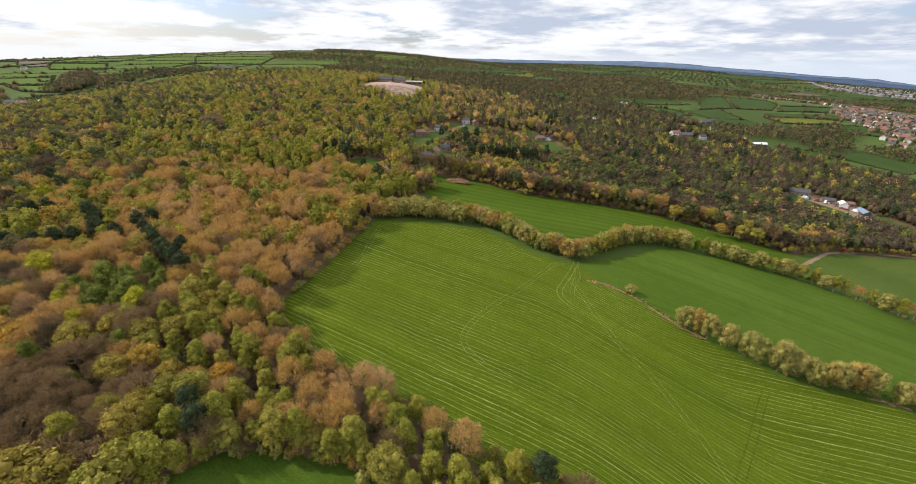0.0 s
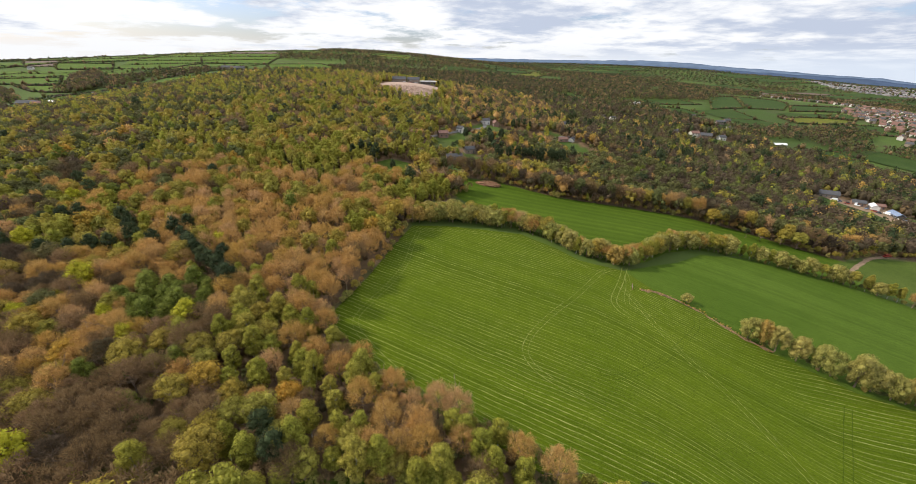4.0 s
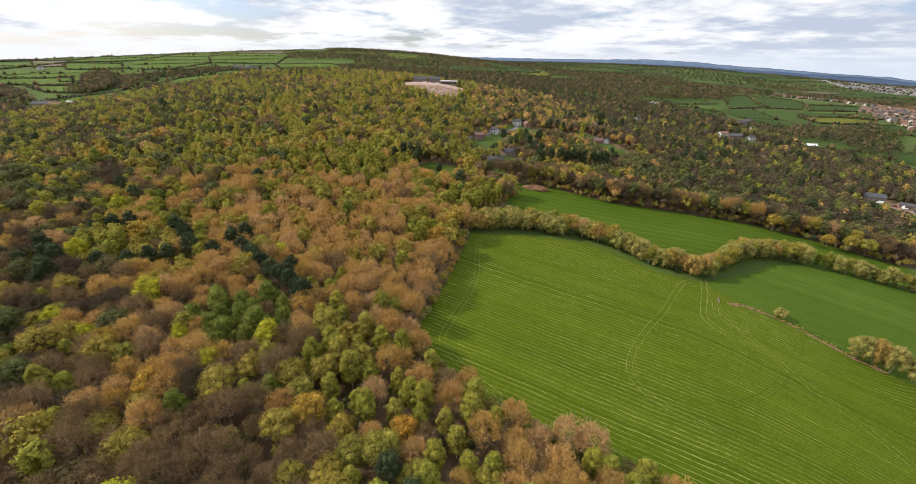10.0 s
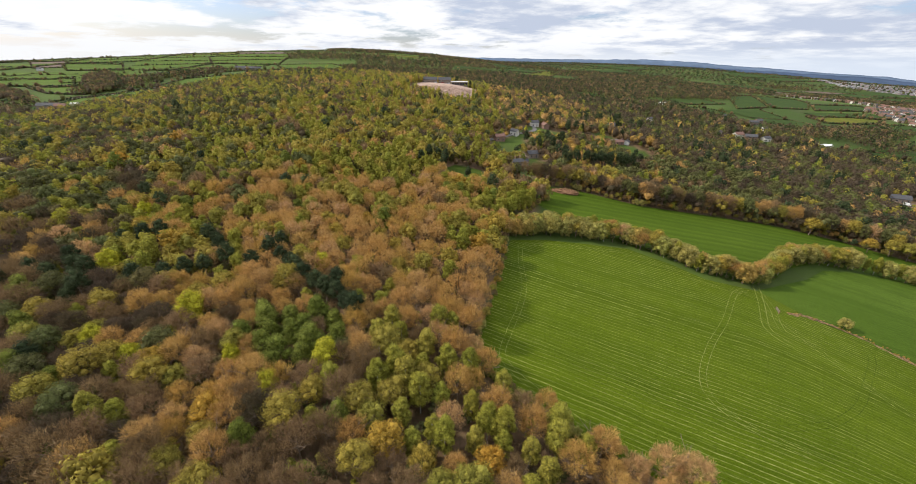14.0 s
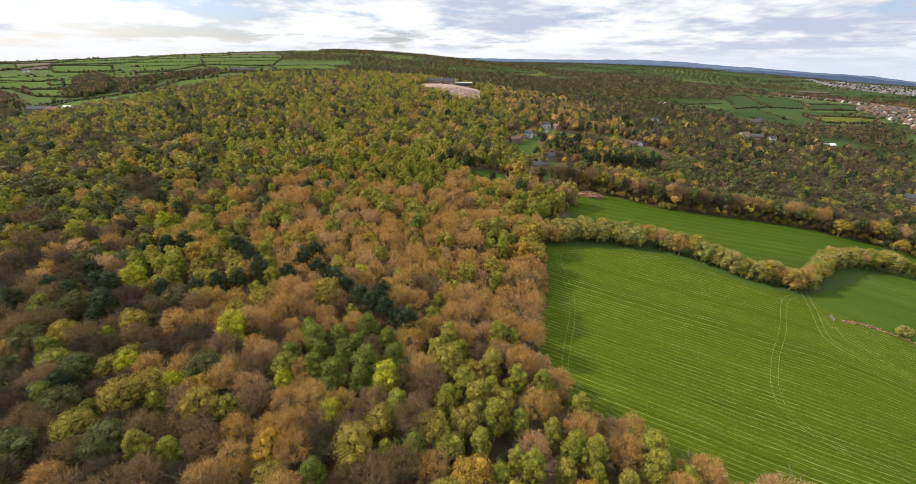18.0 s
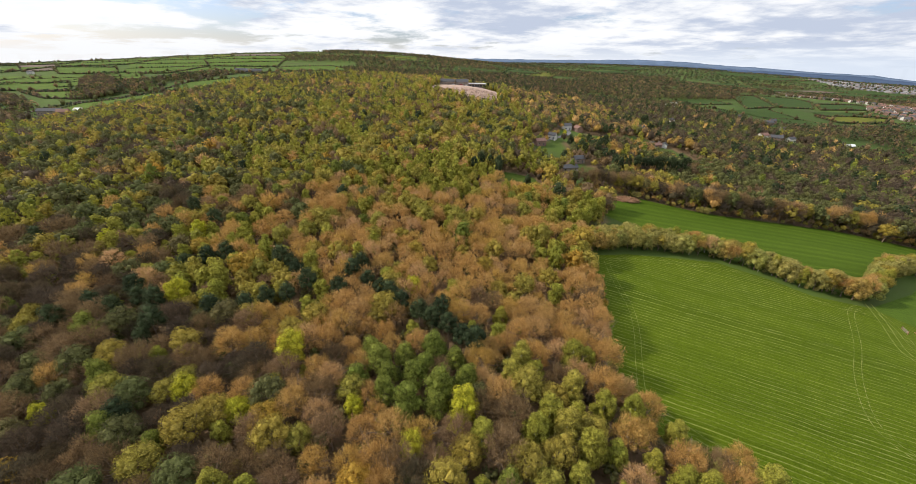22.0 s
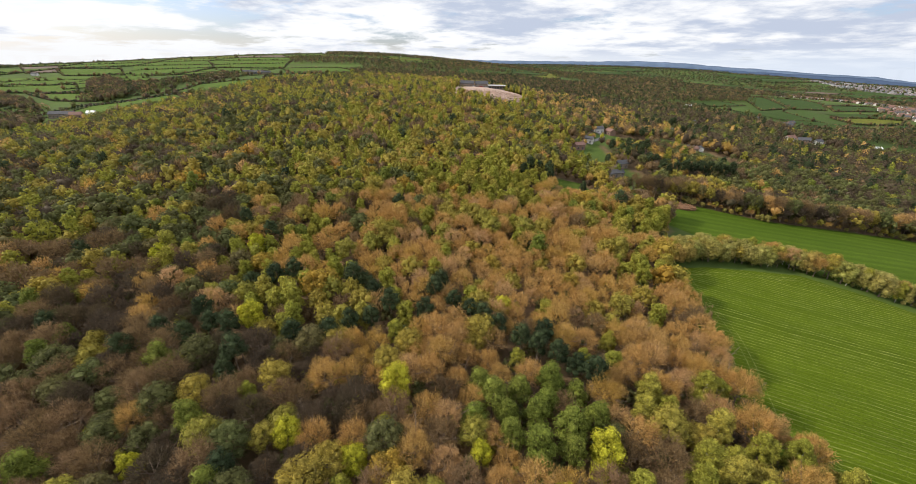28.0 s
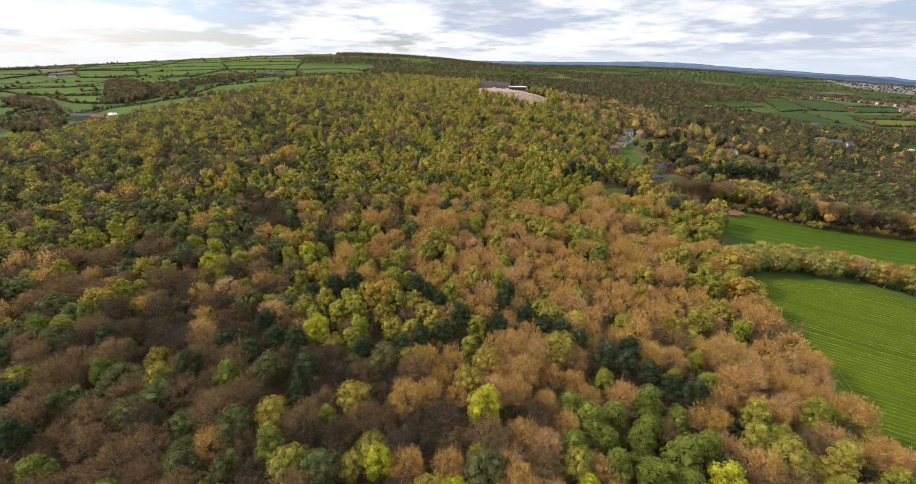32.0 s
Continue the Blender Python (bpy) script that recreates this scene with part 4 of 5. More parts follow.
pasture("field_hillside", [(205, 1660), (345, 2060), (405, 1975), (262, 1570)], RAPE, "sunlit yellow-green meadow on a far hillside", 1.2)

ESTATE = [(1020, 1560), (1110, 1510), (1300, 1470), (1345, 1320), (1320, 1180), (1230, 1030), (1110, 920), (800, 635), (740, 670), (840, 810), (940, 1000), (1010, 1110), (1150, 1210), (1235, 1330), (1200, 1400), (1060, 1440)]
TOWN = [(2405, 2900), (2620, 2330), (2180, 1930), (2100, 2080), (2150, 2410)]
NAMED += [ESTATE, TOWN]

WOOD_KINDS = ("hazel", "alder", "hazel", "alder", "hazel", "pine", "ash")


# pine and darkened kinds prevail far out, their cool tone imitating haze
FAR_KINDS = ("hazel", "pine", "alder", "pine", "hazel", "pine", "hazel")


def hedge_bush(x, y, s):
    plant("hedge", ("hazel", "alder", "hazel", "pine", "pine")[int(rng.integers(5))], x, y, s * 1.15, rng.uniform())


def hedge(line, step, size, trees=0.08):
    for x, y in along(line, step):
        hedge_bush(x + rng.uniform(-0.8, 0.8), y + rng.uniform(-0.8, 0.8), size * rng.uniform(0.7, 1.3))
        if rng.uniform() < trees:
            plant("remote", ("hazel", "alder", "ash", "alder")[int(rng.integers(4))], x, y, rng.uniform(0.6, 1.1), rng.uniform(), 0.72)


for poly in NAMED[:-2]:
    far = math.hypot(*poly[0])
    hedge(poly + [poly[0]], 2.0 if far < 1000 else 3.2, 0.20 if far < 1000 else 0.30, 0.06)


def copse(poly, step, size):
    xs, ys = zip(*poly)
    gx, gy = lattice(min(xs), max(xs), min(ys), max(ys), step, 0.3)
    for x, y in zip(gx, gy):
        if inside(poly, [x], [y])[0]:
            plant("remote", ("hazel", "ash", "alder", "hazel", "alder", "hazel")[int(rng.integers(6))], x, y, size * rng.uniform(0.75, 1.1), rng.uniform())


copse([(-822, 870), (-900, 980), (-861, 1000), (-704, 830), (-622, 690), (-650, 672), (-680, 710)], 7.0, 0.95)
copse([(-885, 735), (-905, 790), (-790, 722), (-690, 628), (-765, 665)], 7.0, 0.8)
copse([(-692, 552), (-668, 572), (-606, 540), (-590, 498), (-642, 508)], 7.0, 0.85)


def build_country():
    """A patchwork of fields, woods and hedges as far as the horizon."""
    quads = {"green": [], "dull": [], "yellow": [], "brown": []}
    for ring, (cw, ch, r0, r1) in enumerate(((118, 78, 430, 1500), (210, 150, 1500, 2700), (330, 240, 2700, 4700))):
        ca, sa = math.cos(0.3), math.sin(0.3)
        n, m = int(4800 / cw), int(4800 / ch)
        corner = {}
        for i in range(-n, n + 1):
            for j in range(-m, m + 1):
                u, v = (i + rng.uniform(-0.25, 0.25)) * cw, (j + rng.uniform(-0.25, 0.25)) * ch
                corner[i, j] = (u * ca - v * sa, u * sa + v * ca)
        for i in range(-n, n):
            for j in range(-m, m):
                q = [corner[i, j], corner[i + 1, j], corner[i + 1, j + 1], corner[i, j + 1]]
                cx, cy = sum(p[0] for p in q) / 4, sum(p[1] for p in q) / 4
                far = math.hypot(cx, cy)
                if not r0 <= far < r1 or cy < 120 or abs(cx) > cy * 1.5 + 260 or abs(cx) > 4450 or cy > 4600:
                    continue
                if any(inside(WOOD_EDGE, [p[0]], [p[1]])[0] for p in q + [(cx, cy)]):
                    continue
                if any(inside(f, [cx], [cy])[0] or away(f, [cx], [cy], True)[0] < 0.33 * ch for f in NAMED):
                    continue
                left = cx < -120 + 0.02 * cy
                wild = clumps(cx, cy, 420.0, 5) + 0.25 * clumps(cx, cy, 130.0, 6)
                wooded = wild > (0.30 if left else (-0.02, -0.16, -0.28)[ring])
                if left and cy > 1500 and cx > -1000:
                    wooded = wild > 0.0
                if wooded:
                    step = (8.2, 17.0, 34.0)[ring]
                    gx, gy = lattice(min(p[0] for p in q), max(p[0] for p in q), min(p[1] for p in q), max(p[1] for p in q), step, 0.32)
                    keep = inside(q, gx, gy) & ~inside(ESTATE, gx, gy) & ~inside(TOWN, gx, gy)
                    for x, y in zip(gx[keep], gy[keep]):
                        k = (WOOD_KINDS if ring < 2 else FAR_KINDS)[int(rng.integers(7))]
                        plant("remote" if far < 800 else "distant", k, x, y, (0.95, 1.5, 2.3)[ring] * rng.uniform(0.75, 1.15), rng.uniform(0.2, 0.8), (1.0, 0.75, 0.42)[ring])
                    continue
                pick = rng.uniform()
                tone = "brown" if pick < 0.05 else "yellow" if pick < 0.085 else "green" if left or pick < 0.13 else "dull"
                quads[tone].append(q)
                hedge([q[0], q[1], q[2]], (2.2, 4.4, 13.0)[ring], (0.21, 0.36, 0.7)[ring], (0.06, 0.05, 0.0)[ring])
    for tone, rows in quads.items():
        co, fs = [], []
        for q in rows:
            k0, s = len(co), 5
            p = [np.array(c) for c in q]
            for b in range(s + 1):
                for a in range(s + 1):
                    u, v = a / s * 0.97 + 0.015, b / s * 0.97 + 0.015
                    x, y = (p[0] * (1 - u) + p[1] * u) * (1 - v) + (p[3] * (1 - u) + p[2] * u) * v
                    co.append((x, y))
            fs += [(k0 + b * (s + 1) + a, k0 + b * (s + 1) + a + 1, k0 + (b + 1) * (s + 1) + a + 1, k0 + (b + 1) * (s + 1) + a) for b in range(s) for a in range(s)]
        xy = np.array(co)
        z = ground(xy[:, 0], xy[:, 1]) + 0.5 + 0.0006 * np.hypot(xy[:, 0], xy[:, 1])
        me = mesh_of("far_fields", np.column_stack([xy, z]), np.array(fs), {"green": PASTURE, "dull": PASTURE_SHADED, "yellow": RAPE, "brown": PLOUGH}[tone], True)
        tagged(new("far_fields", me), {"green": "bright green hedged fields on the hills", "dull": "green valley fields, cloud shade painted into their colour", "yellow": "yellow flowering crop fields far away", "brown": "brown ploughed fields far away"}[tone],
               "fields", kind="stuff")


build_country()

# ---------------------------------------------------------------- buildings


def gable(bm, w, d, z0, z1, over=0.4):
    """A pitched roof with thickness over a w by d plan."""
    a, b = w / 2 + over, d / 2 + over
    t = 0.25
    pts = [(-a, -b, z0 - 0.15), (a, -b, z0 - 0.15), (a, 0, z1), (-a, 0, z1), (-a, b, z0 - 0.15), (a, b, z0 - 0.15)]
    lo = [bm.verts.new(p) for p in pts]
    hi = [bm.verts.new((p[0], p[1], p[2] + t)) for p in pts]
    for f in ((0, 1, 2, 3), (3, 2, 5, 4)):
        bm.faces.new([hi[i] for i in f])
        bm.faces.new([lo[i] for i in reversed(f)])
    for i, j in ((0, 1), (1, 2), (2, 5), (5, 4), (4, 3), (3, 0)):
        bm.faces.new([lo[i], lo[j], hi[j], hi[i]])
    bmesh.ops.recalc_face_normals(bm, faces=bm.faces[:])
    return bm


def gabled_walls(w, d, h, ridge):
    bm = bmesh.new()
    a, b = w / 2, d / 2
    ring = [(-a, -b), (a, -b), (a, b), (-a, b)]
    lo = [bm.verts.new((x, y, -1.0)) for x, y in ring]
    hi = [bm.verts.new((x, y, h)) for x, y in ring]
    e, f = bm.verts.new((a, 0, ridge)), bm.verts.new((-a, 0, ridge))
    bm.faces.new([lo[0], lo[1], hi[1], hi[0]])
    bm.faces.new([lo[2], lo[3], hi[3], hi[2]])
    bm.faces.new([lo[1], lo[2], hi[2], e, hi[1]])
    bm.faces.new([lo[3], lo[0], hi[0], f, hi[3]])
    bm.faces.new([hi[0], hi[1], e, f])
    bm.faces.new([hi[2], hi[3], f, e])
    bm.faces.new(lo[::-1])
    bmesh.ops.recalc_face_normals(bm, faces=bm.faces[:])
    return bm


def window(parent, x, y, z, w, h, side):
    """A framed window on the front (side -1) or back (1) wall."""
    f = part("window", boxed(x - w / 2 - 0.08, x + w / 2 + 0.08, min(y, y + side * 0.06), max(y, y + side * 0.06), z - 0.08, z + h + 0.08), RENDERED, parent)
    part("pane", boxed(x - w / 2, x + w / 2, min(y, y + side * 0.09), max(y, y + side * 0.09), z, z + h), GLASS, f, "dark window pane")


def house(x, y, turn, w, d, h, wall, roof, label, group, chimneys=1, name="house"):
    ob = tagged(new(name), label, "house", group)
    ridge = h + d * 0.36
    part("wall", gabled_walls(w, d, h, ridge - 0.2), wall, ob)
    part("roof", gable(bmesh.new(), w, d, h, ridge), roof, ob)
    for i in range(chimneys):
        cx = (w / 2 - 0.7) * (1 if i == 0 else -1)
        part("chimney", boxed(cx - 0.45, cx + 0.45, -0.4, 0.4, ridge - 0.6, ridge + 1.1, bevel=0.05), BRICK, ob)
    for side in (-1, 1):
        n = max(2, int(w / 3.4))
        for i in range(n):
            wx = -w / 2 + w * (i + 0.5) / n
            for z in ((1.0, 3.5) if h > 4.5 else (1.0,)):
                if side == -1 and z == 1.0 and i == n // 2:
                    part("door", boxed(wx - 0.5, wx + 0.5, -d / 2 - 0.07, -d / 2, 0, 2.05), DARK_STEEL, ob, "dark painted front door")
                else:
                    window(ob, wx, side * d / 2, z, 1.3, 1.15, side)
    ob.matrix_world = at(x, y, turn)
    return ob


HOMES = "houses among the trees"
for hx, hy, turn, w, d, h, wall, roof, label in (
        (-34, 370, 20, 12, 7, 5.0, BRICK, TILE_RED, "brick house with red tiled roof beside a lane"),
        (-18, 392, -35, 9, 7, 5.0, RENDERED, SLATE, "white rendered house with grey slate roof"),
        (10, 446, 10, 11, 8, 5.2, RENDERED, SLATE, "white house with grey slate roof among gardens"),
        (20.5, 442, 100, 13, 8, 5.0, BRICK, TILE_RED, "brick house with red gabled roof above a lawn"),
        (111, 498, 0, 12, 8, 6.0, RENDERED, SLATE, "tall pale house among dark conifers"),
        (87, 410, 15, 13, 7, 3.2, BRICK, TILE_RED, "low brick bungalow with red tiled roof"),
        (97, 414, 60, 11, 7, 3.2, RENDERED, SLATE, "white bungalow with grey roof beside a road"),
        (-10, 341, 25, 13, 8, 4.2, STONEWALL, SLATE, "stone house with dark slate roof in the wood"),
        (-23, 320, 15, 17, 7, 3.8, STONEWALL, SLATE, "long stone cottage with dark slate roof"),
        (-47, 279, 5, 9, 6, 3.0, RENDERED, SLATE, "small white cottage hidden among oaks"),
        (199, 628, 5, 12, 7, 4.0, RENDERED, SLATE, "white house with grey roof among trees"),
        (215, 622, 30, 10, 7, 4.0, RENDERED, SLATE, "white house with grey roof among trees"),
        (304, 552, 10, 12, 8, 5.0, RENDERED, TILE_RED, "white house with red roof by a paddock"),
        (317, 546, -20, 14, 8, 5.0, BRICK, SLATE, "brick house with slate roof by a paddock"),
        (343, 552, 10, 10, 7, 4.0, RENDERED, SLATE, "white cottage with grey roof by a lane"),
        (278, 556, 12, 11, 7, 4.0, RENDERED, SLATE, "white house with grey roof among trees"),
        (436, 677, 0, 12, 7, 4.5, RENDERED, SLATE, "white house with grey roof in the valley"),
        (470, 690, 20, 12, 8, 4.5, STONEWALL, TILE_RED, "stone house with red roof in the valley"),
        (455, 735, -10, 15, 8, 5.0, STONEWALL, SLATE, "large stone house with slate roof"),
        (482, 760, 10, 12, 8, 5.0, BRICK, SLATE, "brick house with slate roof"),
        (420, 770, 5, 14, 8, 5.0, RENDERED, SLATE, "white farmhouse with slate roof"),
        (356, 881, 15, 22, 11, 5.0, RENDERED, PALE_ROOF, "white barn with pale metal roof in a meadow"),
        (198, 816, 10, 14, 9, 5.5, BRICK, SLATE, "brick house with slate roof on the far slope"),
        (222, 812, -15, 12, 8, 5.0, RENDERED, TILE_RED, "white house with red roof on the far slope"),
        (180, 806, 30, 12, 8, 5.0, STONEWALL, SLATE, "stone house with slate roof on the far slope")):
    near = 0.74 if hy < 500 else 1.0
    house(hx, hy, turn, w * near, d * near, h * near, wall, roof, label, HOMES, 1)
house(428, 564, -3, 34, 6, 2.6, DARK_STEEL, PALE_ROOF, "long low barn with a white metal roof", HOMES, 0, "barn")

FARM = "farm buildings"
for hx, hy, turn, w, d, h, wall, roof, label in (
        (-622, 575, 15, 18, 9, 4.5, STONEWALL, SLATE, "stone farm building with slate roof"),
        (-603, 566, 10, 16, 8, 5.0, STONEWALL, SLATE, "stone farmhouse with slate roof"),
        (-588, 560, 20, 12, 8, 4.0, BRICK, TILE_RED, "brick farm shed with red tiled roof"),
        (-574, 566, 5, 9, 6, 3.5, RENDERED, PALE_ROOF, "white farm shed with pale roof"),
        (-624, 1112, 10, 26, 12, 6.0, STONEWALL, SLATE, "grey stone farm on the ridge"),
        (-590, 1092, -10, 22, 12, 5.0, DARK_STEEL, SLATE, "dark farm barn on the ridge"),
        (-566, 1076, 20, 18, 10, 5.0, STONEWALL, SLATE, "stone farm cottage on the ridge"),
        (-1130, 1105, 10, 12, 8, 4.5, RENDERED, SLATE, "white cottage below a ploughed field")):
    house(hx, hy, turn, w, d, h, wall, roof, label, FARM, 1, "farm_building")


def build_estate():
    """Rows of small houses along the far side of the valley."""
    kinds = []
    for wall, roof, label in ((RENDERED, TILE_RED, "white semi-detached house with red tiled roof"), (BRICK, TILE_RED, "red brick estate house with tiled roof"), (STONEWALL, SLATE, "buff estate house with grey roof")):
        ob = tagged(new("estate_house"), label, "house", "houses of the estate")
        part("wall", gabled_walls(10, 8, 5.2, 8.0), wall, ob)
        part("roof", gable(bmesh.new(), 10, 8, 5.2, 8.2), roof, ob)
        part("chimney", boxed(3.6, 4.6, -0.4, 0.4, 7.4, 9.4, bevel=0.05), BRICK, ob)
        for x in (-2.6, 2.6):
            for z in (1.0, 3.5):
                part("window", boxed(x - 0.9, x + 0.9, -4.08, -3.9, z, z + 1.2), GLASS, ob)
        kinds.append(ob)
    street = [(1040, 1535), (1085, 1480), (1155, 1450), (1256, 1420), (1285, 1324), (1270, 1192), (1198, 1065)]
    spots = [(x + rng.uniform(-6, 6) + dx, y + rng.uniform(-6, 6) + dy) for dx, dy in ((0, 0), (22, 14)) for x, y in along(street, 15)]
    gx, gy = lattice(740, 1320, 630, 1240, 25.0, 0.34)
    spots += [(x, y) for x, y, k in zip(gx, gy, inside(ESTATE, gx, gy)) if k]
    for i, (x, y) in enumerate(spots):
        m = at(x, y, 40 + rng.uniform(-20, 20) + 90 * int(rng.integers(2)))
        k = int(rng.integers(3))
        if kinds[k].matrix_world.translation.length < 1:
            kinds[k].matrix_world = m
        else:
            copy_thing(kinds[k], m)
        for _ in range(4):
            hedge_bush(x + rng.uniform(-14, 14), y - rng.uniform(7, 13), rng.uniform(0.3, 0.7))


build_estate()


def build_town():
    """Hundreds of roofs, too far to tell one from another."""
    bm = bmesh.new()
    for _ in range(1500):
        x, y = rng.uniform(2100, 2620), rng.uniform(1930, 2900)
        if not inside(TOWN, [x], [y])[0]:
            continue
        if rng.uniform() < 0.35:
            hedge_bush(x + 20, y, rng.uniform(0.6, 1.4))
        z = float(ground(x, y))
        w, d, h = rng.uniform(5, 12), rng.uniform(4, 8), rng.uniform(5, 9)
        box(bm, x - w, x + w, y - d, y + d, z - 2, z + h)
    me = bpy.data.meshes.new("town")
    bm.to_mesh(me)
    bm.free()
    a = Mat("town_walls")
    g = a.node("ShaderNodeNewGeometry")
    c = a.ramp(g.outputs["Random Per Island"], [(0.0, (0.34, 0.31, 0.29)), (0.4, (0.20, 0.15, 0.14)), (0.7, (0.42, 0.41, 0.40)), (1.0, (0.17, 0.17, 0.19))])
    me.materials.append(a.done(c, 0.85))
    tagged(new("distant_town", me), "distant town of pale walls and roofs in the valley", "town", kind="stuff")


build_town()


def build_ridges():
    """Two long ridges, coloured blue-grey for haze, that close the view over the valley."""
    # distance haze is put into both base colours, paler on the farther ridge
    for name, radius, colour, tops in (
            ("backdrop_far_ridge", 4780, (0.110, 0.150, 0.215), [(-6, 0.36), (2, 0.42), (10, 0.42), (17, 0.46), (23, 0.58), (28, 0.40), (32, 0.08), (36, -0.12), (40, -0.40), (45, -0.62), (48, -1.0), (56, -1.5)]),
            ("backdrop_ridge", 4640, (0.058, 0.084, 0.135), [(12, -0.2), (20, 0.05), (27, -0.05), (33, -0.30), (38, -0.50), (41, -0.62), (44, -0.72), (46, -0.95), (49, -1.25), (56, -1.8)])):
        az = np.arange(tops[0][0], tops[-1][0], 0.25)
        el = np.interp(az, *zip(*tops)) + np.array([0.05 * noise.noise(Vector((q * 0.9, radius, 0))) + 0.02 * noise.noise(Vector((q * 4.0, radius, 3))) for q in az])
        a, top = np.radians(az), EYE + radius * np.tan(np.radians(el))
        rings = [np.column_stack([np.sin(a) * (radius - k * 60), np.cos(a) * (radius - k * 60), top - k * k * 22.0 - 2.0]) for k in range(4)]
        rings.insert(0, np.column_stack([np.sin(a) * (radius + 30), np.cos(a) * (radius + 30), top - 60]))
        n = len(az)
        f = [(r * n + i, r * n + i + 1, r * n + n + i + 1, r * n + n + i) for r in range(4) for i in range(n - 1)]
        me = mesh_of(name, np.concatenate(rings), np.array(f), plain(name + "_haze", colour, 0.95, 0.14, 0.012, spec=0.05), True)
        tagged(new(name, me), "long ridge on the horizon, distance haze painted in blue-grey", "hills", kind="structure")


build_ridges()

# ---------------------------------------------------------------- stone quarry on the hill
sheet("quarry_floor", QUARRY, 8.0, 0.35, STONE_DUST, "pale pinkish quarry floor of broken stone", "quarry")


def rock(size, seed):
    bm = bmesh.new()
    bmesh.ops.create_icosphere(bm, subdivisions=1, radius=1.0)
    r = random.Random(seed)
    for v in bm.verts:
        v.co = (v.co.x * size * r.uniform(0.7, 1.25), v.co.y * size * r.uniform(0.7, 1.2), v.co.z * size * r.uniform(0.55, 0.95))
    return bm


def build_quarry():
    line = [(-112, 536), (-98, 528), (-80, 523), (-62, 526), (-49, 544)]
    heap = tagged(new("rubble_heap"), "long heap of pale pink broken stone", "rubble")
    heap.matrix_world = at(-80, 545)
    z0 = heap.matrix_world.translation.z
    meshes = []
    for i in range(8):
        me = bpy.data.meshes.new("stone")
        b = rock(1.0, i)
        b.to_mesh(me)
        b.free()
        me.materials.append(STONE_DUST)
        meshes.append(me)
    for x, y in along(line, 0.42):
        for _ in range(1):
            px, py = x + rng.normal(0, 5.0), y + rng.normal(0, 6.0) + 7
            o = new("stone", meshes[int(rng.integers(8))])
            o.parent = heap
            s = rng.uniform(0.7, 1.9)
            o.matrix_basis = Matrix.Translation((px + 80, py - 545, float(ground(px, py)) - z0 + 0.3 + s * 0.3)) @ Matrix.Diagonal((s, s, s * 0.8, 1))
    pieces = []
    for _ in range(700):
        px, py = rng.uniform(-120, -44), rng.uniform(522, 570)
        if not inside(QUARRY, [px], [py])[0]:
            continue
        v, f = ICO1
        k = rng.uniform(0.5, 1.8)
        pieces.append((v * rng.uniform(0.6, 1.2, v.shape) * k + np.array((px, py, float(ground(px, py)) + 0.3)), f))
    tagged(new("scattered_rubble", mesh_of("scattered_rubble", *join(pieces), STONE_DUST)), "loose pinkish broken stone over a quarry floor", "rubble", kind="stuff")
    g = "quarry buildings"
    house(-112, 648, 3, 22, 10, 4.5, STONEWALL, SLATE, "old stone works with dark slate roof", g, 0, "works_building")
    house(-90, 652, 3, 18, 10, 5.5, STONEWALL, SLATE, "stone works with dark openings", g, 0, "works_building")
    ob = tagged(new("flat_roofed_hall"), "long hall with a flat white roof and dark glazing", "hall", g)
    part("wall", boxed(-12, 12, -6, 6, -1, 6), STONEWALL, ob)
    part("roof", boxed(-13, 13, -7, 7, 6, 6.8, bevel=0.1), PALE_ROOF, ob, "flat white roof")
    for i in range(6):
        part("window", boxed(-11.4 + 3.9 * i, -8.4 + 3.9 * i, -6.1, -5.9, 2.2, 5.2), GLASS, ob)
    ob.matrix_world = at(-68, 656, 4)
    for x, y, s in ((-52, 646, 0.8), (-44, 650, 0.9), (-38, 655, 0.9), (-72, 676, 1.1)):
        tree("pine", x, y, s, "conifers by the quarry", wide=0.75)
    for x, y in ((-60, 628), (-55, 632)):
        tree("larch", x, y, 0.35, "bushes on the quarry floor", wide=1.5)
    for i, (x, y) in enumerate(((-84, 632), (-92, 630), (-102, 634))):
        vehicle(x, y, 20 * i, (WHITE_PAINT, RED_PAINT, WHITE_PAINT)[i], "van parked on the quarry floor", "vehicles at the quarry")


def vehicle(x, y, turn, paint, label, group, long=4.4, high=1.5):
    ob = tagged(new("car"), label, "vehicle", group)
    w = 0.9
    part("body", boxed(-long / 2, long / 2, -w, w, 0.35, 0.95, bevel=0.12), paint, ob)
    part("cabin", boxed(-long * 0.3, long * 0.28, -w * 0.86, w * 0.86, 0.95, high, bevel=0.16), GLASS if high < 1.8 else paint, ob)
    for sx in (-0.31, 0.31):
        for sy in (-1, 1):
            b = bmesh.new()
            bmesh.ops.create_cone(b, cap_ends=True, segments=12, radius1=0.33, radius2=0.33, depth=0.22, matrix=Matrix.Translation((long * sx, sy * (w - 0.08), 0.33)) @ Matrix.Rotation(radians(90), 4, "X"))
            part("wheel", b, RUBBER, ob)
    ob.matrix_world = at(x, y, turn, 0.35)
    return ob


build_quarry()

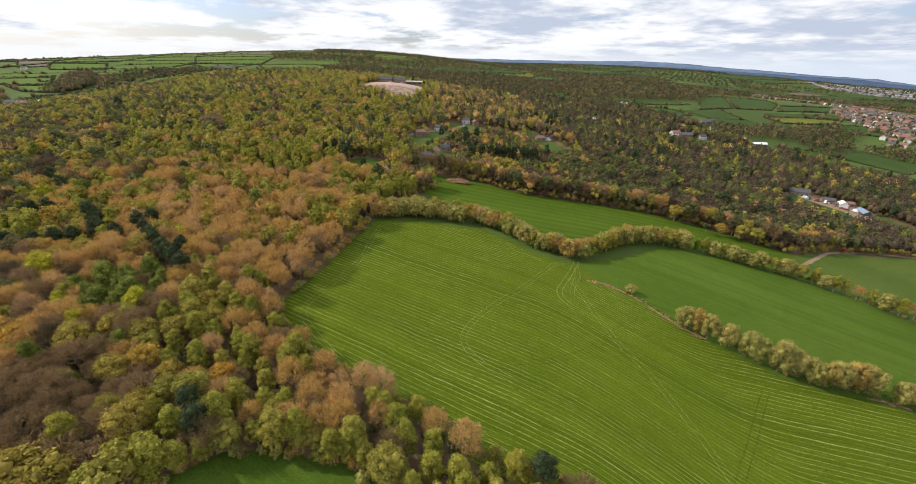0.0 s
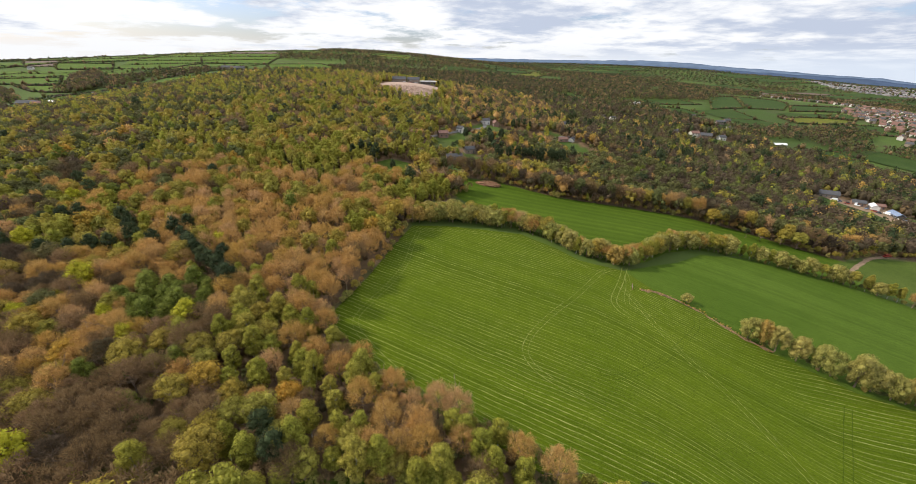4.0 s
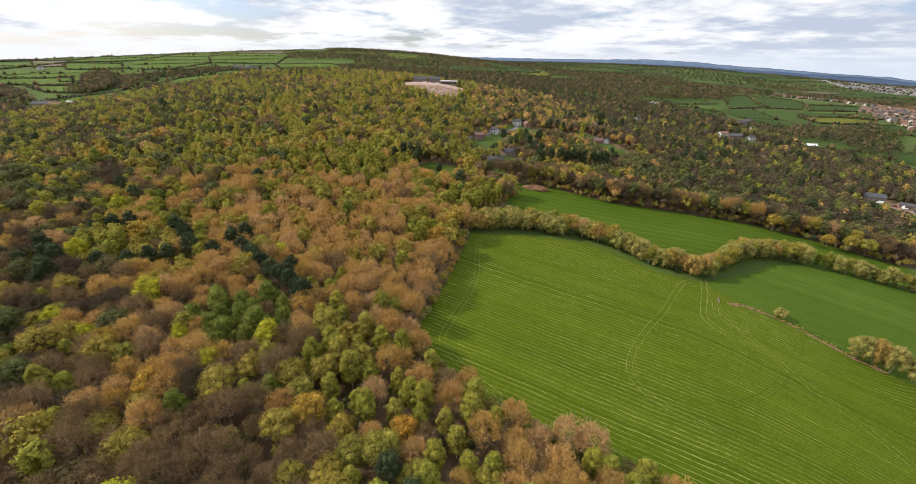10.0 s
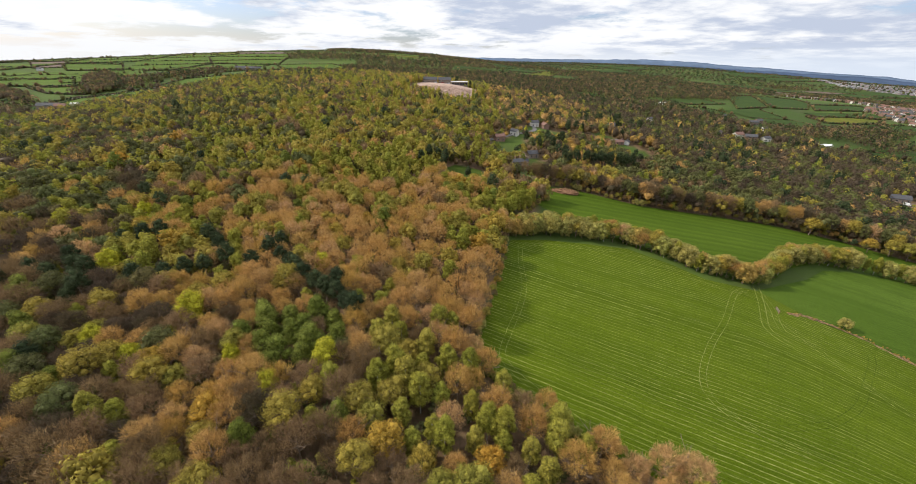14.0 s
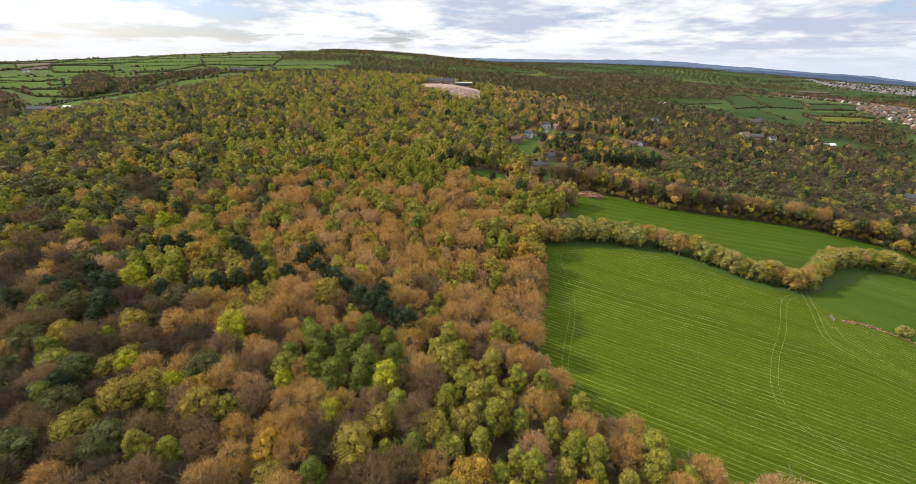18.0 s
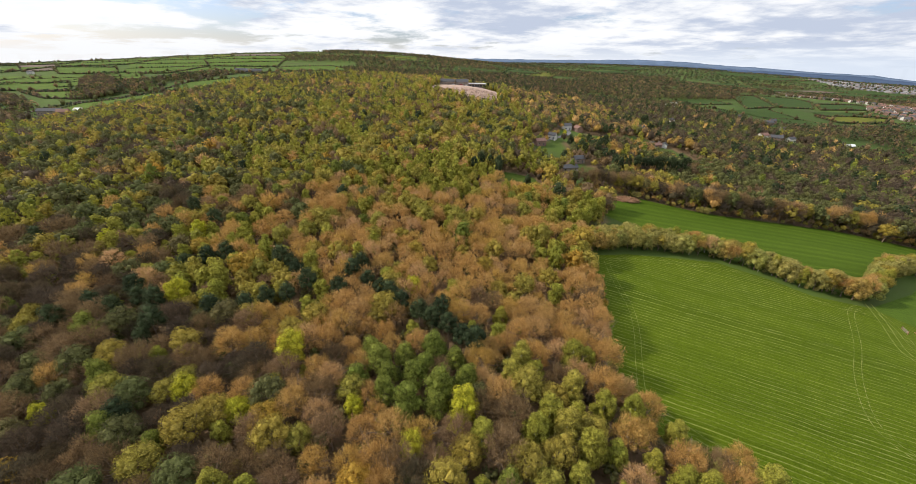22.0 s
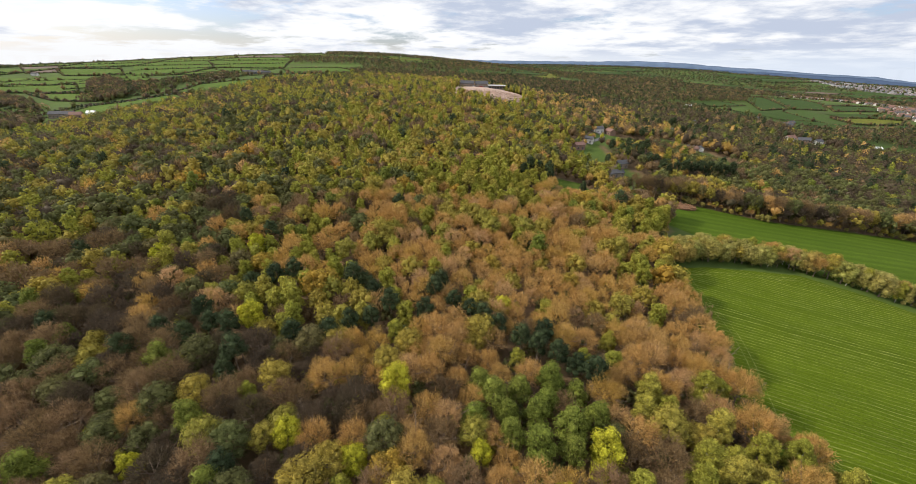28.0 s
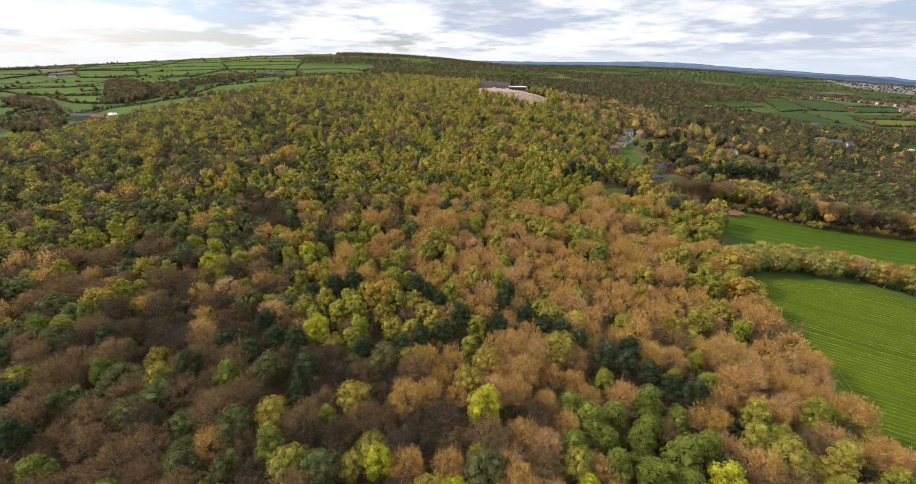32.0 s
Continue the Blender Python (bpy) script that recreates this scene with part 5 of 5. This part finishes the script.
# ---------------------------------------------------------------- yard in the valley
sheet("yard_ground", YARD, 6.0, 0.22, EARTH, "worn earth yard between sheds and scrap", "yard")
YARD_GROUP = "sheds and vehicles of the yard"
for hx, hy, turn, w, d, h, wall, roof, label in (
        (338, 366, -25, 16, 8, 3.2, STONEWALL, SLATE, "low grey shed with a dark roof"),
        (356, 352, -30, 10, 6, 2.8, BRICK, SLATE, "brick shed with a grey roof"),
        (366, 346, 60, 9, 6, 2.8, RENDERED, PALE_ROOF, "white shed with a pale roof"),
        (371, 330, 70, 14, 6, 2.6, DARK_STEEL, BLUE_TARP, "long shed sheeted in blue"),
        (376, 350, -20, 6, 5, 2.6, BRICK, TILE_RED, "small brick shed with red roof")):
    house(hx, hy, turn, w, d, h, wall, roof, label, YARD_GROUP, 0, "shed")
for i in range(14):
    f = i / 13
    vehicle(336 + 38 * f + rng.uniform(-3, 3), 356 - 42 * f * f + rng.uniform(-3, 3), rng.uniform(0, 180), (WHITE_PAINT, WHITE_PAINT, BLUE_TARP, RED_PAINT, DARK_STEEL)[i % 5],
            ("white caravan standing in the yard", "white car parked in the yard", "blue car parked in the yard", "red car parked in the yard", "dark scrap car in the yard")[i % 5], YARD_GROUP, 5.6 if i % 5 == 0 else 4.3, 2.4 if i % 5 == 0 else 1.5)
vehicle(268, 238, 10, RED_PAINT, "dark red trailer standing by a track", "vehicles in the pasture", 6.0, 2.2)

# ---------------------------------------------------------------- heap of cut brush


def build_heap():
    ob = tagged(new("brush_heap"), "long heap of reddish brown cut brush and logs", "brush heap")
    ob.matrix_world = at(1, 276, -12)
    bm = bmesh.new()
    bmesh.ops.create_icosphere(bm, subdivisions=3, radius=1.0)
    for v in bm.verts:
        k = 1 + 0.35 * noise.noise(v.co * 3.0)
        v.co = (v.co.x * 9.5 * k, v.co.y * 3.4 * k, v.co.z * 2.1 * k)
    part("mound", bm, LOGWOOD, ob)
    for i in range(230):
        a, e = rng.uniform(0, 2 * np.pi), rng.uniform(0.0, 1.4)
        p = Vector((9.6 * math.cos(a) * math.cos(e), 3.4 * math.sin(a) * math.cos(e), 2.2 * math.sin(e)))
        b = bmesh.new()
        long = rng.uniform(1.2, 3.4)
        bmesh.ops.create_cone(b, cap_ends=True, segments=5, radius1=rng.uniform(0.10, 0.22), radius2=0.06, depth=long,
                              matrix=Matrix.Translation(p) @ Euler((rng.uniform(0.8, 2.2), rng.uniform(-0.6, 0.6), rng.uniform(0, 6.3))).to_matrix().to_4x4())
        part("log", b, LOGWOOD, ob)


build_heap()

for x, y, s in ((-95, 284, 0.9), (-90, 290, 1.0), (-84, 291, 0.9), (-79, 287, 1.0), (-80, 279, 0.9), (-64, 266, 0.8), (11.6, 322.7, 1.0), (14.5, 318.5, 0.9), (21.2, 321.1, 1.0), (28.8, 322.7, 1.1), (34.5, 322.9, 1.0), (39.2, 324, 1.1), (43.8, 325.1, 1.0),
                (48.5, 325.3, 1.1), (55.9, 326.1, 1.1), (61.4, 327, 1.0), (66.9, 327.9, 1.1), (8.5, 350.9, 1.0), (18.7, 363.8, 1.1), (34.6, 407.6, 1.0), (127.1, 519.9, 1.1), (119.9, 513.1, 1.0), (128.5, 461.8, 1.1), (-13.3, 353.7, 1.0), (96, 495, 1.0)):
    tree("pine", x, y, s * 1.12, "conifers round the houses", wide=0.85, tall=1.08)

# ---------------------------------------------------------------- tracks, banks and bushes


def ribbon(name, line, wide, lift, material, label, ragged=0.0):
    """A narrow strip of ground along a bent line."""
    pts = [np.array(p, float) for p in line]
    fine = []
    for i in range(len(pts) - 1):
        p0, p1, p2, p3 = pts[max(i - 1, 0)], pts[i], pts[i + 1], pts[min(i + 2, len(pts) - 1)]
        n = max(2, int(np.linalg.norm(p2 - p1) / 1.5))
        for t in np.linspace(0, 1, n, endpoint=False):
            fine.append(0.5 * (2 * p1 + (p2 - p0) * t + (2 * p0 - 5 * p1 + 4 * p2 - p3) * t * t + (3 * p1 - p0 - 3 * p2 + p3) * t ** 3))
    fine.append(pts[-1])
    co, fs = [], []
    for i, p in enumerate(fine):
        d = fine[min(i + 1, len(fine) - 1)] - fine[max(i - 1, 0)]
        s = np.array((-d[1], d[0])) / (np.linalg.norm(d) + 1e-9)
        for k in (-1, 1):
            q = p + s * k * (wide / 2 + rng.uniform(-ragged, ragged))
            co.append((q[0], q[1], float(ground(q[0], q[1])) + lift))
        if i:
            fs.append((2 * i - 2, 2 * i, 2 * i + 1, 2 * i - 1))
    me = mesh_of(name, np.array(co), np.array(fs), material, True)
    return tagged(new(name, me), label, "track", kind="structure")


def rut_material():
    a = Mat("worn_grass")
    n = a.noise(0.9, 4.0, 0.7)
    return a.done(a.mix(a.span(n, 0.42, 0.72), (0.080, 0.110, 0.010), (0.27, 0.27, 0.09)), 0.9, spec=0.1)


RUT = rut_material()
DEAD_GRASS = plain("dead_grass", (0.19, 0.118, 0.060), 0.95, 0.75, 1.6)
DARK_RUT = grass_material("pressed_grass", (0.044, 0.072, 0.005), (0.062, 0.092, 0.008), (0.1, 0.1, 0.03), 3.0)


def wheel_track(name, line, material, label, gauge=1.9, wide=0.3):
    for side in (-1, 1):
        pts = []
        for i, p in enumerate(line):
            a, b = line[max(i - 1, 0)], line[min(i + 1, len(line) - 1)]
            d = math.hypot(b[0] - a[0], b[1] - a[1])
            pts.append((p[0] - (b[1] - a[1]) / d * side * gauge / 2, p[1] + (b[0] - a[0]) / d * side * gauge / 2))
        ribbon(name, pts, wide, 0.13, material, label, 0.06)


wheel_track("track_gate", [(62, 172.5), (56, 161), (50, 151), (46.5, 144.5), (46.5, 139), (49.5, 134)], RUT, "pale worn wheel tracks from a gateway", 2.2, 0.34)
wheel_track("track_gate_outer", [(61, 172), (58, 158), (53, 147), (52, 141), (58, 135)], RUT, "pale worn wheel tracks from a gateway", 2.0, 0.2)
wheel_track("track_loop", [(56, 170), (47.8, 165.6), (32, 147), (18, 132.7), (8, 120.3), (4, 111.7), (5.5, 104.5), (11, 98.3), (20, 92)], RUT, "pale wheel tracks looping over the grass", 2.0, 0.2)
wheel_track("track_arc", [(78, 137), (74, 130), (61.5, 119), (49, 109), (35, 102.6), (21, 100.2)], DARK_RUT, "dark pressed wheel tracks curving over the grass", 2.0, 0.14)
wheel_track("track_side", [(53, 156), (55, 149), (58, 129.4), (61.5, 113), (66.5, 100), (69.6, 86), (72, 71), (73, 55)], RUT, "faint wheel tracks along the field", 2.0, 0.2)
wheel_track("track_slant", [(106, 97), (96, 86.5), (86, 75.7), (76.6, 66), (66, 54)], DARK_RUT, "dark pressed wheel tracks slanting over the grass", 2.0, 0.2)
wheel_track("track_headland", [(-40, 196), (-42, 180), (-43, 163), (-47, 148), (-53, 133), (-56, 121), (-48, 109), (-34, 96), (-14, 85), (4, 74), (20, 64)], RUT, "faint headland wheel tracks beside the wood", 2.0, 0.2)
wheel_track("track_north", [(-38, 198), (-20, 199), (0, 198), (16, 196), (28, 185), (38, 173), (54, 166)], RUT, "faint headland wheel tracks under the hedge", 2.0, 0.2)
ribbon("track_lane", [(186, 192), (206, 202), (232, 220), (256, 234), (290, 241), (340, 242), (400, 240)], 2.4, 0.2, EARTH, "worn earth track along the wood's edge", 0.5)
ribbon("bank_middle", [(62, 154), (70, 151.5), (76, 147), (82, 140.5), (87, 133), (92, 126), (98, 120)], 1.5, 0.2, DEAD_GRASS, "brown bare earth bank between two fields", 0.7)
for x, y in along([(62, 154), (70, 151.5), (76, 147), (82, 140.5), (87, 133), (92, 126), (98, 120)], 0.7):
    plant("near", ("bare", "bare", "ash", "leafing")[int(rng.integers(4))], x + rng.normal(0, 0.6), y + rng.normal(0, 0.6), rng.uniform(0.05, 0.11), rng.uniform())
ribbon("bank_gap", [(143, 98), (150, 96.5), (156, 94.5)], 1.3, 0.3, DEAD_GRASS, "brown bare earth gap in a hedge", 0.5)
ribbon("road_house", [(58, 390), (68, 402), (88, 424), (114, 446), (128, 492)], 5.0, 0.4, TARMAC, "grey tarmac road past the houses")
ribbon("road_wood", [(-44, 366), (-27, 384), (-4, 408), (8, 430), (5, 460)], 4.0, 0.4, TARMAC, "narrow grey lane between houses")
ribbon("lane_farm", [(-672, 597), (-658, 649), (-594, 655), (-553, 674), (-551, 728), (-564, 894)], 4.0, 0.75, TARMAC, "narrow farm lane between hedges")
hedge([(-672, 602), (-658, 654), (-594, 660), (-553, 680), (-546, 728), (-560, 890)], 3.0, 0.24, 0.03)
hedge([(-676, 592), (-652, 643), (-590, 648), (-548, 668)], 3.0, 0.24, 0.06)
tree("sallow", 79, 147, 0.55, "bushes by the gateway", wide=1.2)
for x, y, s in ((150, 247, 1.0), (157, 248, 0.95), (172, 230, 0.8), (186, 230, 0.9), (193, 226, 1.0), (214, 228, 1.0), (222, 234, 1.05), (236, 237, 1.1), (247, 242, 1.0), (261, 248, 1.05)):
    tree(("bare", "bare", "leafing")[int(rng.integers(3))], x, y, s, "field edge oaks", wide=1.2)
tree("pine", 163, 231, 0.5, "field edge oaks", wide=1.2)
for x, y in ((17.1, 342), (25.6, 340.4), (35, 338), (41.5, 340.2), (46.9, 341.8), (54.3, 342.4), (61.6, 342.3), (68.7, 344.4), (74.9, 346.6), (81.2, 346)):
    tree("pine", x, y, rng.uniform(0.75, 1.0), "row of dark conifers", wide=1.1)
for x, y in ((103.9, 522.5), (97.7, 515), (109.9, 468.4), (104, 461.9), (89.1, 486.8), (82, 473.6), (55, 427.2), (8.4, 373.8), (-2.9, 348.3)):
    tree("pine", x, y, rng.uniform(0.8, 1.1), "conifers round the houses", wide=0.75)
tree("lime", -8.4, 389.2, 0.85, "trees by the houses", wide=0.5)


def build_gate():
    ob = tagged(new("field_gate"), "grey wooden field gate standing open", "gate")
    for x in (-1.7, 1.7):
        part("post", boxed(x - 0.1, x + 0.1, -0.1, 0.1, -0.3, 1.5, bevel=0.02), LOGWOOD, ob)
    for i in range(5):
        part("rail", boxed(-1.6, 1.6, -0.03, 0.03, 0.25 + 0.24 * i, 0.34 + 0.24 * i), STONEWALL, ob)
    part("brace", boxed(-0.05, 0.05, -0.05, 0.05, 0.25, 1.3), STONEWALL, ob)
    ob.matrix_world = at(58.5, 155, 70)


build_gate()


build_woods()
